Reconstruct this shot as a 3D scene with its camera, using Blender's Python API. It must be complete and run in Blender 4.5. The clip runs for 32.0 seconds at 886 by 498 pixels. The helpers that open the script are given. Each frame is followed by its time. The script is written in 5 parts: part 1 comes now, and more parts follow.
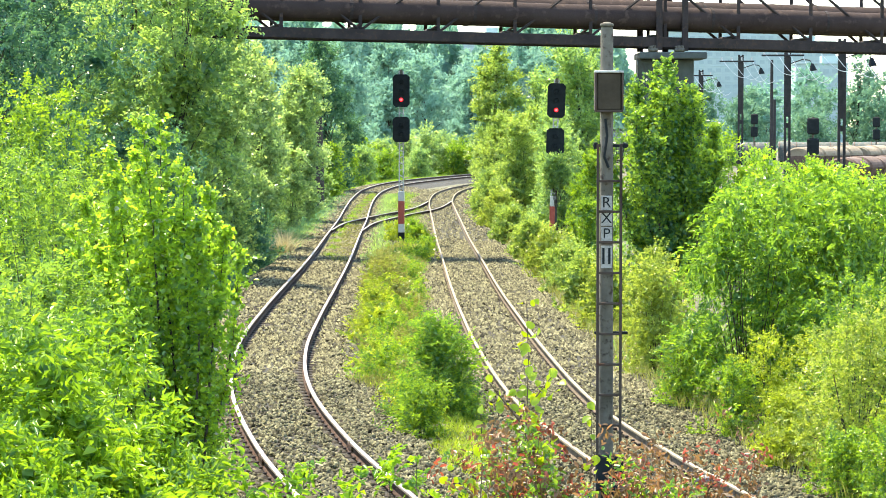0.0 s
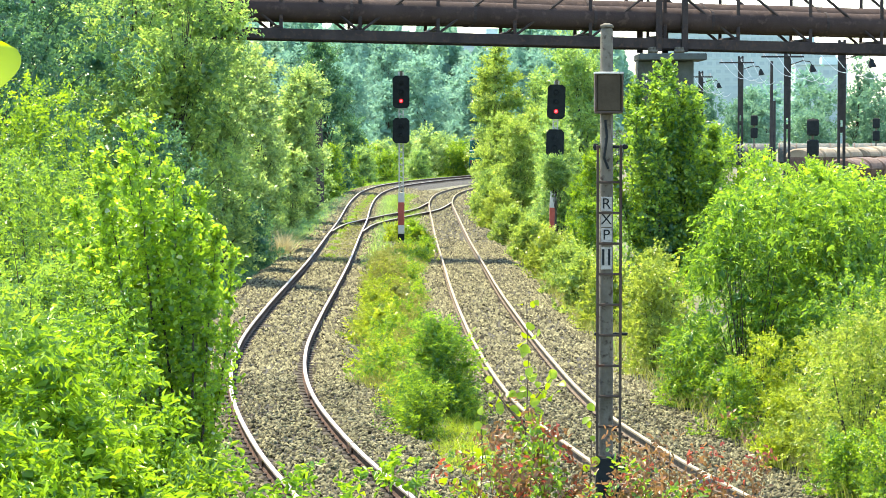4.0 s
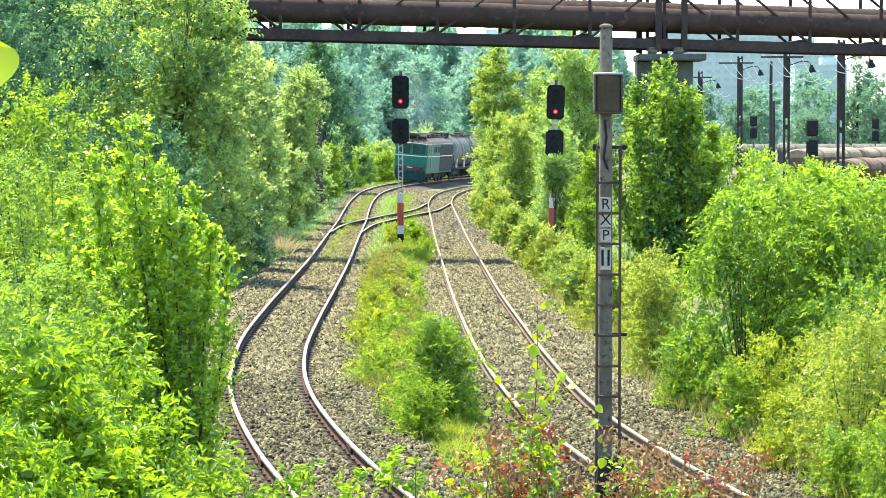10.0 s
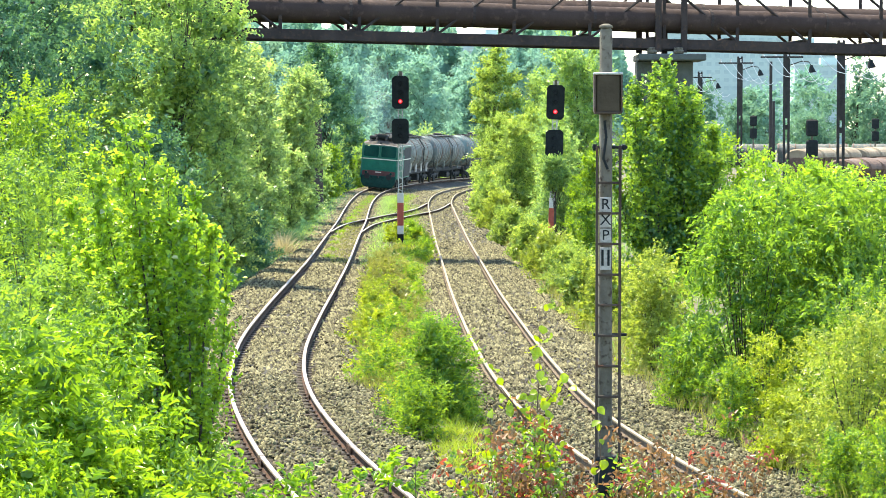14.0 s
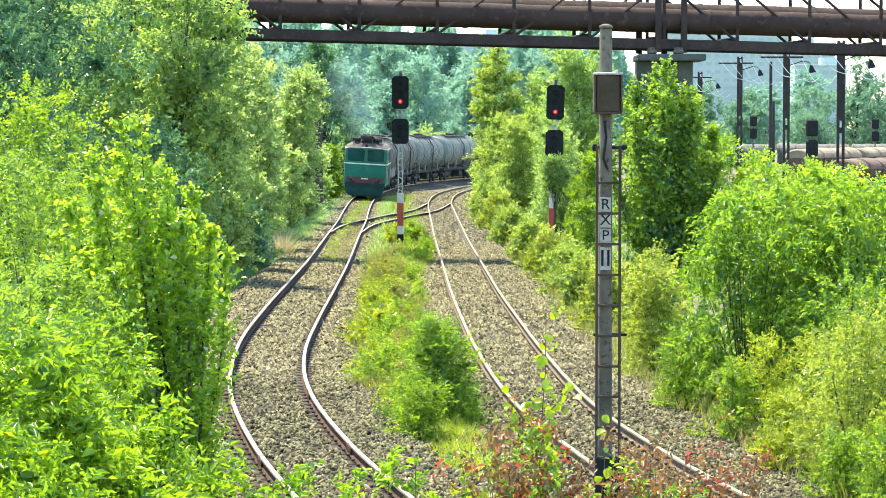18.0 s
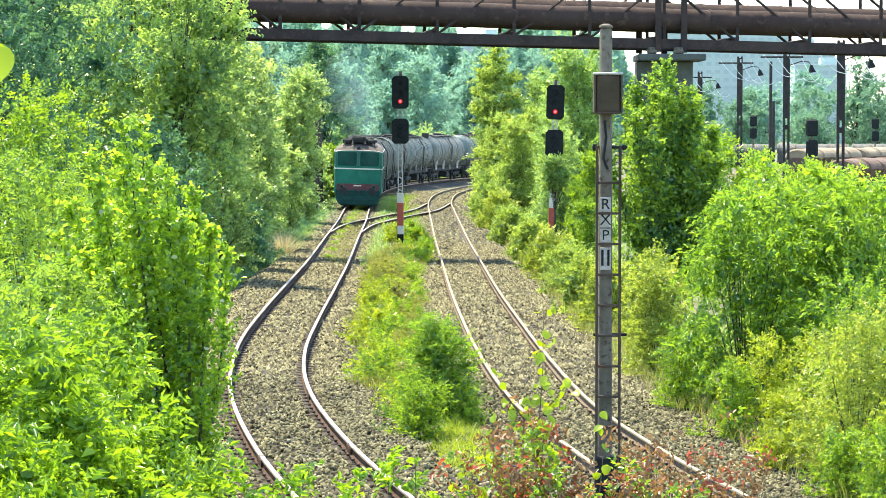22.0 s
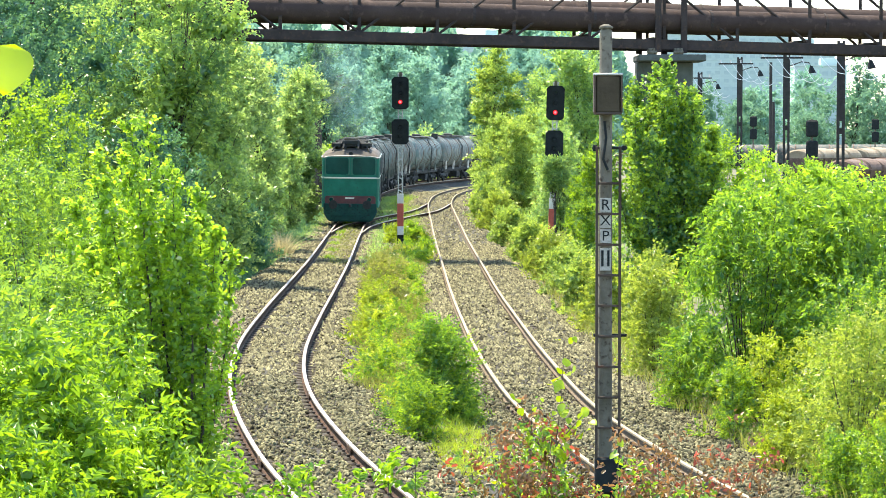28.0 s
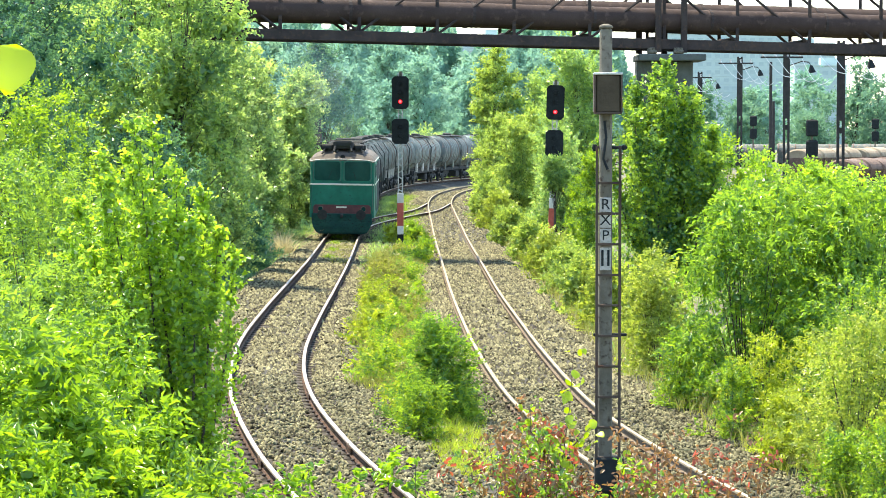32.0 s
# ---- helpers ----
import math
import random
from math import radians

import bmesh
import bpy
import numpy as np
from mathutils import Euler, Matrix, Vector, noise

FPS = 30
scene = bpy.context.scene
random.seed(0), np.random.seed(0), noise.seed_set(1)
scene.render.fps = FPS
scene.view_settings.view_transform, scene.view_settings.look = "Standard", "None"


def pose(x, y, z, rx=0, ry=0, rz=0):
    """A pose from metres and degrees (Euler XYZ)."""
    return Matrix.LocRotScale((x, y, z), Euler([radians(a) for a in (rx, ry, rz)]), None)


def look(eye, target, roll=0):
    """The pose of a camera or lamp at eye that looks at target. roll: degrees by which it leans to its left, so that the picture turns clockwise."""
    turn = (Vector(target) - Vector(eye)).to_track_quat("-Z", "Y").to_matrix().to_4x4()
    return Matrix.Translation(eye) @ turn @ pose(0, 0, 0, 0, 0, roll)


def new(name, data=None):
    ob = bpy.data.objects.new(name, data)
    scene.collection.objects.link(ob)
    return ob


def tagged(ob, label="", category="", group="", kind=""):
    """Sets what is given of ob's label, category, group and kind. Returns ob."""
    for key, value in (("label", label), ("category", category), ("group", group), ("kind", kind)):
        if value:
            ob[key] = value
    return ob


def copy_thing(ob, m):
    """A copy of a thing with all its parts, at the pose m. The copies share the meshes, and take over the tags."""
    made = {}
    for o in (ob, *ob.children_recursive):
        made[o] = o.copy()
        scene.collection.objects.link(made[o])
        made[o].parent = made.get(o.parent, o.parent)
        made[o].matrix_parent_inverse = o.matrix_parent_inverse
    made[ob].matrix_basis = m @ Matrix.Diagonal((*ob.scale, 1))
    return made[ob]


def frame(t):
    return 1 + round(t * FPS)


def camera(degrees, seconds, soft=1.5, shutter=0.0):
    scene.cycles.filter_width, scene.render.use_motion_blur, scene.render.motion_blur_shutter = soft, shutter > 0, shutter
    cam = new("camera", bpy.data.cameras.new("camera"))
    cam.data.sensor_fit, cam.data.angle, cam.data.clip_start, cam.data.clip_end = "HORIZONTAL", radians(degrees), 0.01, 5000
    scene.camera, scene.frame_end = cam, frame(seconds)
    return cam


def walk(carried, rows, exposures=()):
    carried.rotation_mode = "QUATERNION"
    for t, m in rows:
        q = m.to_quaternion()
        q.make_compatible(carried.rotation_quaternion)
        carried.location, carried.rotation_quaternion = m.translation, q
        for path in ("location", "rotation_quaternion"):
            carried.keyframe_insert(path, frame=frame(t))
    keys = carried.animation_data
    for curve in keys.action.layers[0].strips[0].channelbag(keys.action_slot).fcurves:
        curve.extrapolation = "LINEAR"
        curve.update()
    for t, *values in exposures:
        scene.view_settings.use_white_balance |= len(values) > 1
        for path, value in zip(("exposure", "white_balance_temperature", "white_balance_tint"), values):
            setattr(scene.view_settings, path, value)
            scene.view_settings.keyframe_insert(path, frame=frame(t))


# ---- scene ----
cam = camera(20.0, 32.0, soft=0.8)
EYE_H, TILT = 5.1, 87.186
# seconds, small pan (degrees to the left), small extra tilt (degrees upwards)
DRIFT = [(0, .022, -.039), (1, .022, -.038), (2, .021, -.030), (3, .020, -.020), (5.5, .016, -.004), (7, .015, -.007),
         (8.5, .006, -.005), (12, .004, 0), (14.5, .001, 0), (16.5, 0, .005), (20, 0, 0), (25.5, 0, .001), (27.5, 0, .017),
         (28.5, 0, .010), (29.5, 0, .001), (31.5, 0, .008), (32, 0, .005)]
walk(cam, [(t, pose(0, 0, EYE_H, TILT + b, 0, a)) for t, a, b in DRIFT], exposures=[(0, 2.3, 7000, 9), (32, 2.3, 7000, 9)])

# ---- light ----
SUN = Vector((-0.30, 0.42, 0.95)).normalized()
world = bpy.data.worlds.new("sky")
scene.world = world
world.use_nodes = True
wn = world.node_tree.nodes
wsky = wn.new("ShaderNodeTexSky")
wsky.sky_type, wsky.sun_disc = "NISHITA", False
wsky.sun_elevation = math.asin(SUN.z)
wsky.sun_rotation = math.atan2(SUN.x, SUN.y)
wsky.air_density, wsky.dust_density, wsky.ozone_density = 1.0, 0.5, 1.0
wn["Background"].inputs["Strength"].default_value = 0.15
world.node_tree.links.new(wsky.outputs[0], wn["Background"].inputs["Color"])
sun = new("sun", bpy.data.lights.new("sun", "SUN"))
sun.data.energy, sun.data.angle, sun.data.color = 3.4, radians(0.6), (1.0, 0.90, 0.72)
sun.matrix_world = look(SUN * 100, (0, 0, 0))


# ---- materials ----
def mat(name, c1, c2, rough=0.7, metal=0.0, scale=3.0, bump=0.0, bscale=40.0, spread=0.0, c3=None, spec=0.5, third=0.62):
    m = bpy.data.materials.new(name)
    m.use_nodes = True
    nt = m.node_tree
    N, L = nt.nodes, nt.links.new
    bs = N["Principled BSDF"]
    co = N.new("ShaderNodeTexCoord")
    n1 = N.new("ShaderNodeTexNoise")
    n1.inputs["Scale"].default_value, n1.inputs["Detail"].default_value = scale, 6
    n1.inputs["Roughness"].default_value = 0.65
    L(co.outputs["Object"], n1.inputs["Vector"])
    r1 = N.new("ShaderNodeValToRGB")
    r1.color_ramp.elements[0].position, r1.color_ramp.elements[1].position = 0.35, 0.68
    r1.color_ramp.elements[0].color, r1.color_ramp.elements[1].color = (*c1, 1), (*c2, 1)
    L(n1.outputs["Fac"], r1.inputs["Fac"])
    col = r1.outputs["Color"]
    if c3:
        n2 = N.new("ShaderNodeTexNoise")
        n2.inputs["Scale"].default_value, n2.inputs["Detail"].default_value = scale * 4.3, 8
        L(co.outputs["Object"], n2.inputs["Vector"])
        r2 = N.new("ShaderNodeValToRGB")
        r2.color_ramp.elements[0].position, r2.color_ramp.elements[1].position = third - .06, third + .06
        L(n2.outputs["Fac"], r2.inputs["Fac"])
        mx = N.new("ShaderNodeMixRGB")
        mx.inputs["Color2"].default_value = (*c3, 1)
        L(r2.outputs["Color"], mx.inputs["Fac"])
        L(col, mx.inputs["Color1"])
        col = mx.outputs["Color"]
    if spread:
        ge = N.new("ShaderNodeNewGeometry")
        ad = N.new("ShaderNodeMath")
        ad.operation = "MULTIPLY_ADD"
        L(ge.outputs["Random Per Island"], ad.inputs[0])
        ad.inputs[1].default_value = 2 * spread
        ad.inputs[2].default_value = 1 - spread
        hs = N.new("ShaderNodeHueSaturation")
        L(ad.outputs[0], hs.inputs["Value"])
        L(col, hs.inputs["Color"])
        col = hs.outputs["Color"]
    L(col, bs.inputs["Base Color"])
    bs.inputs["Roughness"].default_value, bs.inputs["Metallic"].default_value = rough, metal
    bs.inputs["Specular IOR Level"].default_value = spec
    if bump:
        n3 = N.new("ShaderNodeTexNoise")
        n3.inputs["Scale"].default_value, n3.inputs["Detail"].default_value = bscale, 5
        L(co.outputs["Object"], n3.inputs["Vector"])
        bp = N.new("ShaderNodeBump")
        bp.inputs["Strength"].default_value, bp.inputs["Distance"].default_value = bump, 0.03
        L(n3.outputs["Fac"], bp.inputs["Height"])
        L(bp.outputs["Normal"], bs.inputs["Normal"])
    return m


def leaf_mat(name, c1, c2, trans=(0.3, 0.45, 0.03), tfac=0.45, gloss=0.35, pale=0.0):
    """Two-tone leaves: diffuse, light coming through, and a little gloss."""
    m = bpy.data.materials.new(name)
    m.use_nodes = True
    nt = m.node_tree
    N, L = nt.nodes, nt.links.new
    N.remove(N["Principled BSDF"])
    out = N["Material Output"]
    ge = N.new("ShaderNodeNewGeometry")
    co = N.new("ShaderNodeTexCoord")
    n1 = N.new("ShaderNodeTexNoise")
    n1.inputs["Scale"].default_value = 0.55
    L(co.outputs["Object"], n1.inputs["Vector"])
    ad = N.new("ShaderNodeMath")
    ad.operation = "MULTIPLY_ADD"
    L(ge.outputs["Random Per Island"], ad.inputs[0])
    ad.inputs[1].default_value = 1.0
    sb = N.new("ShaderNodeMath")
    sb.operation = "MULTIPLY_ADD"
    L(n1.outputs["Fac"], sb.inputs[0])
    sb.inputs[1].default_value, sb.inputs[2].default_value = 1.3, -0.68
    L(sb.outputs[0], ad.inputs[2])
    rp = N.new("ShaderNodeValToRGB")
    rp.color_ramp.elements[0].color, rp.color_ramp.elements[1].color = (*c1, 1), (*c2, 1)
    rp.color_ramp.elements[0].position, rp.color_ramp.elements[1].position = .15, .85
    L(ad.outputs[0], rp.inputs["Fac"])
    di, tr, gl = N.new("ShaderNodeBsdfDiffuse"), N.new("ShaderNodeBsdfTranslucent"), N.new("ShaderNodeBsdfGlossy")
    tone = rp.outputs["Color"]
    if pale:
        # a few leaves show their whitish undersides
        gt, mp = N.new("ShaderNodeMath"), N.new("ShaderNodeMixRGB")
        gt.operation = "LESS_THAN"
        gt.inputs[1].default_value = pale
        L(ge.outputs["Random Per Island"], gt.inputs[0])
        L(gt.outputs[0], mp.inputs["Fac"])
        L(tone, mp.inputs["Color1"])
        mp.inputs["Color2"].default_value = (.62, .60, .50, 1)
        tone = mp.outputs["Color"]
    L(tone, di.inputs["Color"])
    mt = N.new("ShaderNodeMixRGB")
    mt.inputs["Fac"].default_value = 0.6
    mt.inputs["Color2"].default_value = (*trans, 1)
    L(rp.outputs["Color"], mt.inputs["Color1"])
    L(mt.outputs["Color"], tr.inputs["Color"])
    gl.inputs["Roughness"].default_value = gloss
    m1, m2 = N.new("ShaderNodeMixShader"), N.new("ShaderNodeMixShader")
    m1.inputs["Fac"].default_value = tfac
    L(di.outputs[0], m1.inputs[1])
    L(tr.outputs[0], m1.inputs[2])
    m2.inputs["Fac"].default_value = 0.032
    L(m1.outputs[0], m2.inputs[1])
    L(gl.outputs[0], m2.inputs[2])
    L(m2.outputs[0], out.inputs["Surface"])
    return m


def glow(name, c, strength):
    m = mat(name, c, c, 0.3)
    bs = m.node_tree.nodes["Principled BSDF"]
    bs.inputs["Emission Color"].default_value = (*c, 1)
    bs.inputs["Emission Strength"].default_value = strength
    return m


M_RUST = mat("rail_rust", (.065, .05, .034), (.13, .10, .07), .85, 0, 6, .4, 60, c3=(.19, .14, .095), spec=.2)
M_WEB = mat("rail_web_rust", (.022, .013, .009), (.06, .034, .022), .85, 0, 6, .4, 60, c3=(.13, .065, .04), spec=.15)
M_STEEL = mat("rail_steel", (.22, .175, .14), (.33, .275, .23), .5, .25, 5, c3=(.17, .11, .08), third=.66)
M_DULL = mat("dull_rail_head", (.20, .17, .12), (.29, .25, .18), .85, 0, 5, spec=.15)
# near-black for shade in the gaps between stones and oily dirt by rails
M_BALLAST = mat("shaded_oily_ballast", (.014, .013, .008), (.032, .03, .018), .95, 0, 9, 1.0, 26, c3=(.028, .025, .02))
M_STONE = mat("ballast_stone", (.066, .063, .036), (.154, .147, .082), .95, 0, 2.5, .3, 30, spread=.78, spec=.2)
M_CONC = mat("concrete", (.19, .185, .17), (.29, .28, .255), .9, 0, 2.2, .4, 30, c3=(.13, .125, .11))
M_SLEEPER = mat("oil_stained_sleeper", (.028, .024, .019), (.06, .052, .042), .95, 0, 3, .4, 30, c3=(.035, .024, .017), spec=.15)
M_SOIL = mat("soil", (.05, .048, .025), (.11, .10, .05), .95, 0, .8, .6, 12, c3=(.09, .13, .03))
M_PIPE = mat("rusty_pipe", (.030, .021, .019), (.05, .036, .032), .9, 0, .7, .4, 14, c3=(.065, .045, .037), spec=.15)
M_BEAM = mat("dark_girder", (.022, .018, .018), (.042, .034, .032), .85, 0, 1.4, .3, 20, c3=(.055, .036, .027), spec=.2)
M_BLACK = mat("black_paint", (.007, .010, .011), (.015, .02, .021), .85, 0, 5, .1, spec=.2)
M_GALV = mat("grey_galvanised", (.075, .07, .053), (.145, .135, .105), .8, 0, 3, .25, 40, c3=(.04, .03, .022), spec=.2)
M_PALE = mat("pale_grey_paint", (.28, .30, .29), (.42, .44, .42), .6, .1, 6, .2, 40, c3=(.18, .16, .13))
M_WHITE = mat("white_paint", (.42, .41, .38), (.55, .54, .51), .6, 0, 7, .1, 40, c3=(.3, .28, .25), third=.68)
M_RED = mat("red_paint", (.30, .045, .03), (.42, .075, .05), .55, 0, 7, .1, 40, c3=(.25, .09, .06))
M_STEM = mat("reddish_stem", (.045, .03, .018), (.10, .07, .045), .8, 0, 20)
M_BARK = mat("bark", (.03, .026, .02), (.075, .062, .048), .95, 0, 6, .8, 25)
M_LAMP = glow("red_lamp", (1.0, .03, .04), 2.2)
M_RIM = glow("red_lens", (.5, .004, .012), .35)

# dark tones hold extra blue for teal shade; MID, DARK, SILVER for haze too
LF_SAP = leaf_mat("leaf_sapling", (.035, .15, .05), (.31, .48, .03), (.46, .68, .03), .56, pale=.015)
LF_BRIGHT = leaf_mat("leaf_bright", (.026, .12, .034), (.27, .41, .022), (.38, .58, .018), .44)
LF_ASH = leaf_mat("leaf_ash", (.02, .115, .044), (.245, .40, .03), (.35, .575, .025), .5)
LF_FRONT = leaf_mat("leaf_front", (.03, .13, .022), (.25, .41, .022), (.37, .58, .014), .45)
LF_MAPLE = leaf_mat("leaf_maple", (.016, .10, .058), (.26, .41, .035), (.36, .56, .035), .47)
LF_MID = leaf_mat("leaf_mid", (.045, .152, .088), (.30, .43, .10), (.41, .60, .095), .55)
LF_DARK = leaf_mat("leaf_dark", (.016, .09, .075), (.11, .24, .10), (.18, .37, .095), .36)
LF_SILVER = leaf_mat("leaf_silver", (.10, .215, .105), (.42, .54, .17), (.47, .64, .13), .5)
# yard trees: haze of the distance mixed into the green
LF_HAZEGREEN = leaf_mat("leaf_haze_green", (.085, .20, .14), (.15, .29, .165), (.19, .36, .19), .44, .85)
LF_FEATHER = leaf_mat("leaf_feathery", (.11, .19, .035), (.36, .43, .07), (.47, .57, .05), .47)
LF_OLIVE = leaf_mat("leaf_olive", (.06, .165, .05), (.38, .48, .09), (.46, .60, .07), .48)
LF_YELLOW = leaf_mat("leaf_yellowish", (.12, .20, .016), (.37, .45, .05), (.52, .63, .022), .47)
# farthest leaves: distance haze put into the pale bluish colour
LF_HAZE = leaf_mat("leaf_haze", (.14, .30, .225), (.19, .36, .255), (.25, .46, .30), .46, .85)
LF_RED = leaf_mat("leaf_red", (.11, .06, .02), (.38, .07, .05), (.46, .10, .045), .42)
LF_STRAW = leaf_mat("leaf_straw", (.34, .29, .14), (.58, .50, .28), (.55, .48, .24), .45)
LF_DRY = leaf_mat("leaf_dry", (.14, .17, .03), (.30, .30, .08), (.36, .38, .06), .4)


# ---- mesh tools ----
class Mesh:
    """Gathers vertices and faces for one mesh."""

    def __init__(self):
        self.v, self.f, self.m = [], [], []

    def add(self, verts, faces, slot=0):
        k = len(self.v)
        self.v += [tuple(p) for p in verts]
        self.f += [tuple(i + k for i in q) for q in faces]
        self.m += [slot] * len(faces)
        return self

    def box(self, c, s, bevel=0.0, rot=None, slot=0):
        """A box with chamfered edges."""
        hx, hy, hz = (q / 2 for q in s)
        b = min(bevel, hx * .9, hy * .9, hz * .9)
        if b <= 0:
            vs = [(x, y, z) for x in (-hx, hx) for y in (-hy, hy) for z in (-hz, hz)]
            fs = [(0, 1, 3, 2), (4, 6, 7, 5), (0, 4, 5, 1), (2, 3, 7, 6), (0, 2, 6, 4), (1, 5, 7, 3)]
        else:
            vs, fs, key = [], [], {}
            for sx in (-1, 1):
                for sy in (-1, 1):
                    for sz in (-1, 1):
                        for ax in range(3):
                            h = [hx - b, hy - b, hz - b]
                            h[ax] += b
                            key[sx, sy, sz, ax] = len(vs)
                            vs.append((sx * h[0], sy * h[1], sz * h[2]))
            for ax in range(3):
                a1, a2 = (ax + 1) % 3, (ax + 2) % 3
                for s in (-1, 1):
                    q = []
                    for u, w in ((-1, -1), (1, -1), (1, 1), (-1, 1)):
                        k = [0, 0, 0]
                        k[ax], k[a1], k[a2] = s, u, w
                        q.append(key[(*k, ax)])
                    fs.append(tuple(q if s > 0 else q[::-1]))
                for u in (-1, 1):
                    for w in (-1, 1):
                        q = []
                        for s, face in ((-1, a1), (1, a1), (1, a2), (-1, a2)):
                            k = [0, 0, 0]
                            k[ax], k[a1], k[a2] = s, u, w
                            q.append(key[(*k, face)])
                        fs.append(tuple(q if u * w > 0 else q[::-1]))
            for sx in (-1, 1):
                for sy in (-1, 1):
                    for sz in (-1, 1):
                        q = [key[sx, sy, sz, a] for a in range(3)]
                        fs.append(tuple(q if sx * sy * sz > 0 else q[::-1]))
        if rot is not None:
            vs = [rot @ Vector(p) for p in vs]
        return self.add([(p[0] + c[0], p[1] + c[1], p[2] + c[2]) for p in vs], fs, slot)

    def tube(self, pts, radii, seg=8, caps=True, slot=0):
        """A round bar along a line of points."""
        pts = [Vector(p) for p in pts]
        if not isinstance(radii, (list, tuple)):
            radii = [radii] * len(pts)
        vs, fs = [], []
        for i, p in enumerate(pts):
            d = (pts[min(i + 1, len(pts) - 1)] - pts[max(i - 1, 0)]).normalized()
            u = d.orthogonal().normalized() if abs(d.z) < .9 else Vector((1, 0, 0))
            u = (u - d * u.dot(d)).normalized()
            w = d.cross(u)
            for k in range(seg):
                a = 2 * math.pi * k / seg
                vs.append(p + (u * math.cos(a) + w * math.sin(a)) * radii[i])
        for i in range(len(pts) - 1):
            for k in range(seg):
                fs.append((i * seg + k, i * seg + (k + 1) % seg, (i + 1) * seg + (k + 1) % seg, (i + 1) * seg + k))
        if caps:
            fs.append(tuple(range(seg))[::-1])
            fs.append(tuple((len(pts) - 1) * seg + k for k in range(seg)))
        return self.add(vs, fs, slot)

    def loft(self, rings, closed=True, caps=True, slot=0):
        """Skin between rings of points, all of one count."""
        n = len(rings[0])
        vs = [p for r in rings for p in r]
        fs = []
        for i in range(len(rings) - 1):
            for k in range(n if closed else n - 1):
                fs.append((i * n + k, i * n + (k + 1) % n, (i + 1) * n + (k + 1) % n, (i + 1) * n + k))
        if caps:
            fs.append(tuple(range(n))[::-1])
            fs.append(tuple((len(rings) - 1) * n + k for k in range(n)))
        return self.add(vs, fs, slot)

    def data(self, name, mats, smooth=False):
        me = bpy.data.meshes.new(name)
        me.from_pydata(self.v, [], self.f)
        for m in mats if isinstance(mats, (list, tuple)) else [mats]:
            me.materials.append(m)
        me.polygons.foreach_set("material_index", self.m)
        if smooth:
            me.polygons.foreach_set("use_smooth", [True] * len(self.f))
        me.update()
        return me


def part(name, mesh, material, parent, label="", smooth=False):
    ob = new(name, mesh.data(name, material, smooth))
    ob.parent = parent
    return tagged(ob, label)


def thing(name, m, label, category, group="", kind=""):
    ob = new(name)
    ob.matrix_world = m
    ob.empty_display_size = .3
    return tagged(ob, label, category, group, kind)


def raw_mesh(name, verts, tris, material):
    """A mesh of triangles from arrays."""
    me = bpy.data.meshes.new(name)
    nv, nf = len(verts), len(tris)
    me.vertices.add(nv)
    me.vertices.foreach_set("co", np.ascontiguousarray(verts, dtype=np.float32).ravel())
    me.loops.add(nf * 3)
    me.loops.foreach_set("vertex_index", np.ascontiguousarray(tris, dtype=np.int32).ravel())
    me.polygons.add(nf)
    me.polygons.foreach_set("loop_start", np.arange(0, nf * 3, 3, dtype=np.int32))
    me.polygons.foreach_set("loop_total", np.full(nf, 3, dtype=np.int32))
    me.materials.append(material)
    me.update(calc_edges=True)
    return me


def unit(a):
    return a / (np.linalg.norm(a, axis=1, keepdims=True) + 1e-9)


def leaf_arrays(rng, c, nrm, size, aspect=0.62, hang=0.25, full=False, lite=False, along=None):
    """Folded leaves at the points c, facing nrm; full ones have a rounder outline."""
    n = len(c)
    nrm = unit(nrm)
    u = rng.normal(size=(n, 3)) if along is None else along.copy()
    u[:, 2] -= hang * 2 if along is None else 0
    u = unit(u - nrm * (u * nrm).sum(1, keepdims=True))
    w = np.cross(nrm, u)
    s = (size * rng.uniform(.6, 1.3, n))[:, None]
    fold = nrm * s * .14
    p0 = c - u * s * .5
    p2 = c + u * s * .55 - fold * 1.2
    mid = c - u * s * .05
    p1 = mid + w * s * aspect * .5 + fold
    p3 = mid - w * s * aspect * .5 + fold
    if full:
        up_, lo = c + u * s * .22 - fold * .3, c - u * s * .28
        v = np.stack([p0, lo + w * s * aspect * .44 + fold, up_ + w * s * aspect * .42 + fold * .8, p2, up_ - w * s * aspect * .42 + fold * .8,
                      lo - w * s * aspect * .44 + fold], 1).reshape(-1, 3)
        b = np.arange(n)[:, None] * 6
        return v, np.concatenate([b + [0, 1, 2], b + [0, 2, 3], b + [0, 3, 4], b + [0, 4, 5]], 1).reshape(-1, 3)
    if lite:
        v = np.stack([p0, p1 + u * s * .3, p3 + u * s * .4], 1).reshape(-1, 3)
        return v, np.arange(3 * n).reshape(-1, 3)
    v = np.stack([p0, p1, p2, p3], 1).reshape(-1, 3)
    b = np.arange(n)[:, None] * 4
    t = np.concatenate([b + [0, 1, 2], b + [0, 2, 3]], 1).reshape(-1, 3)
    return v, t


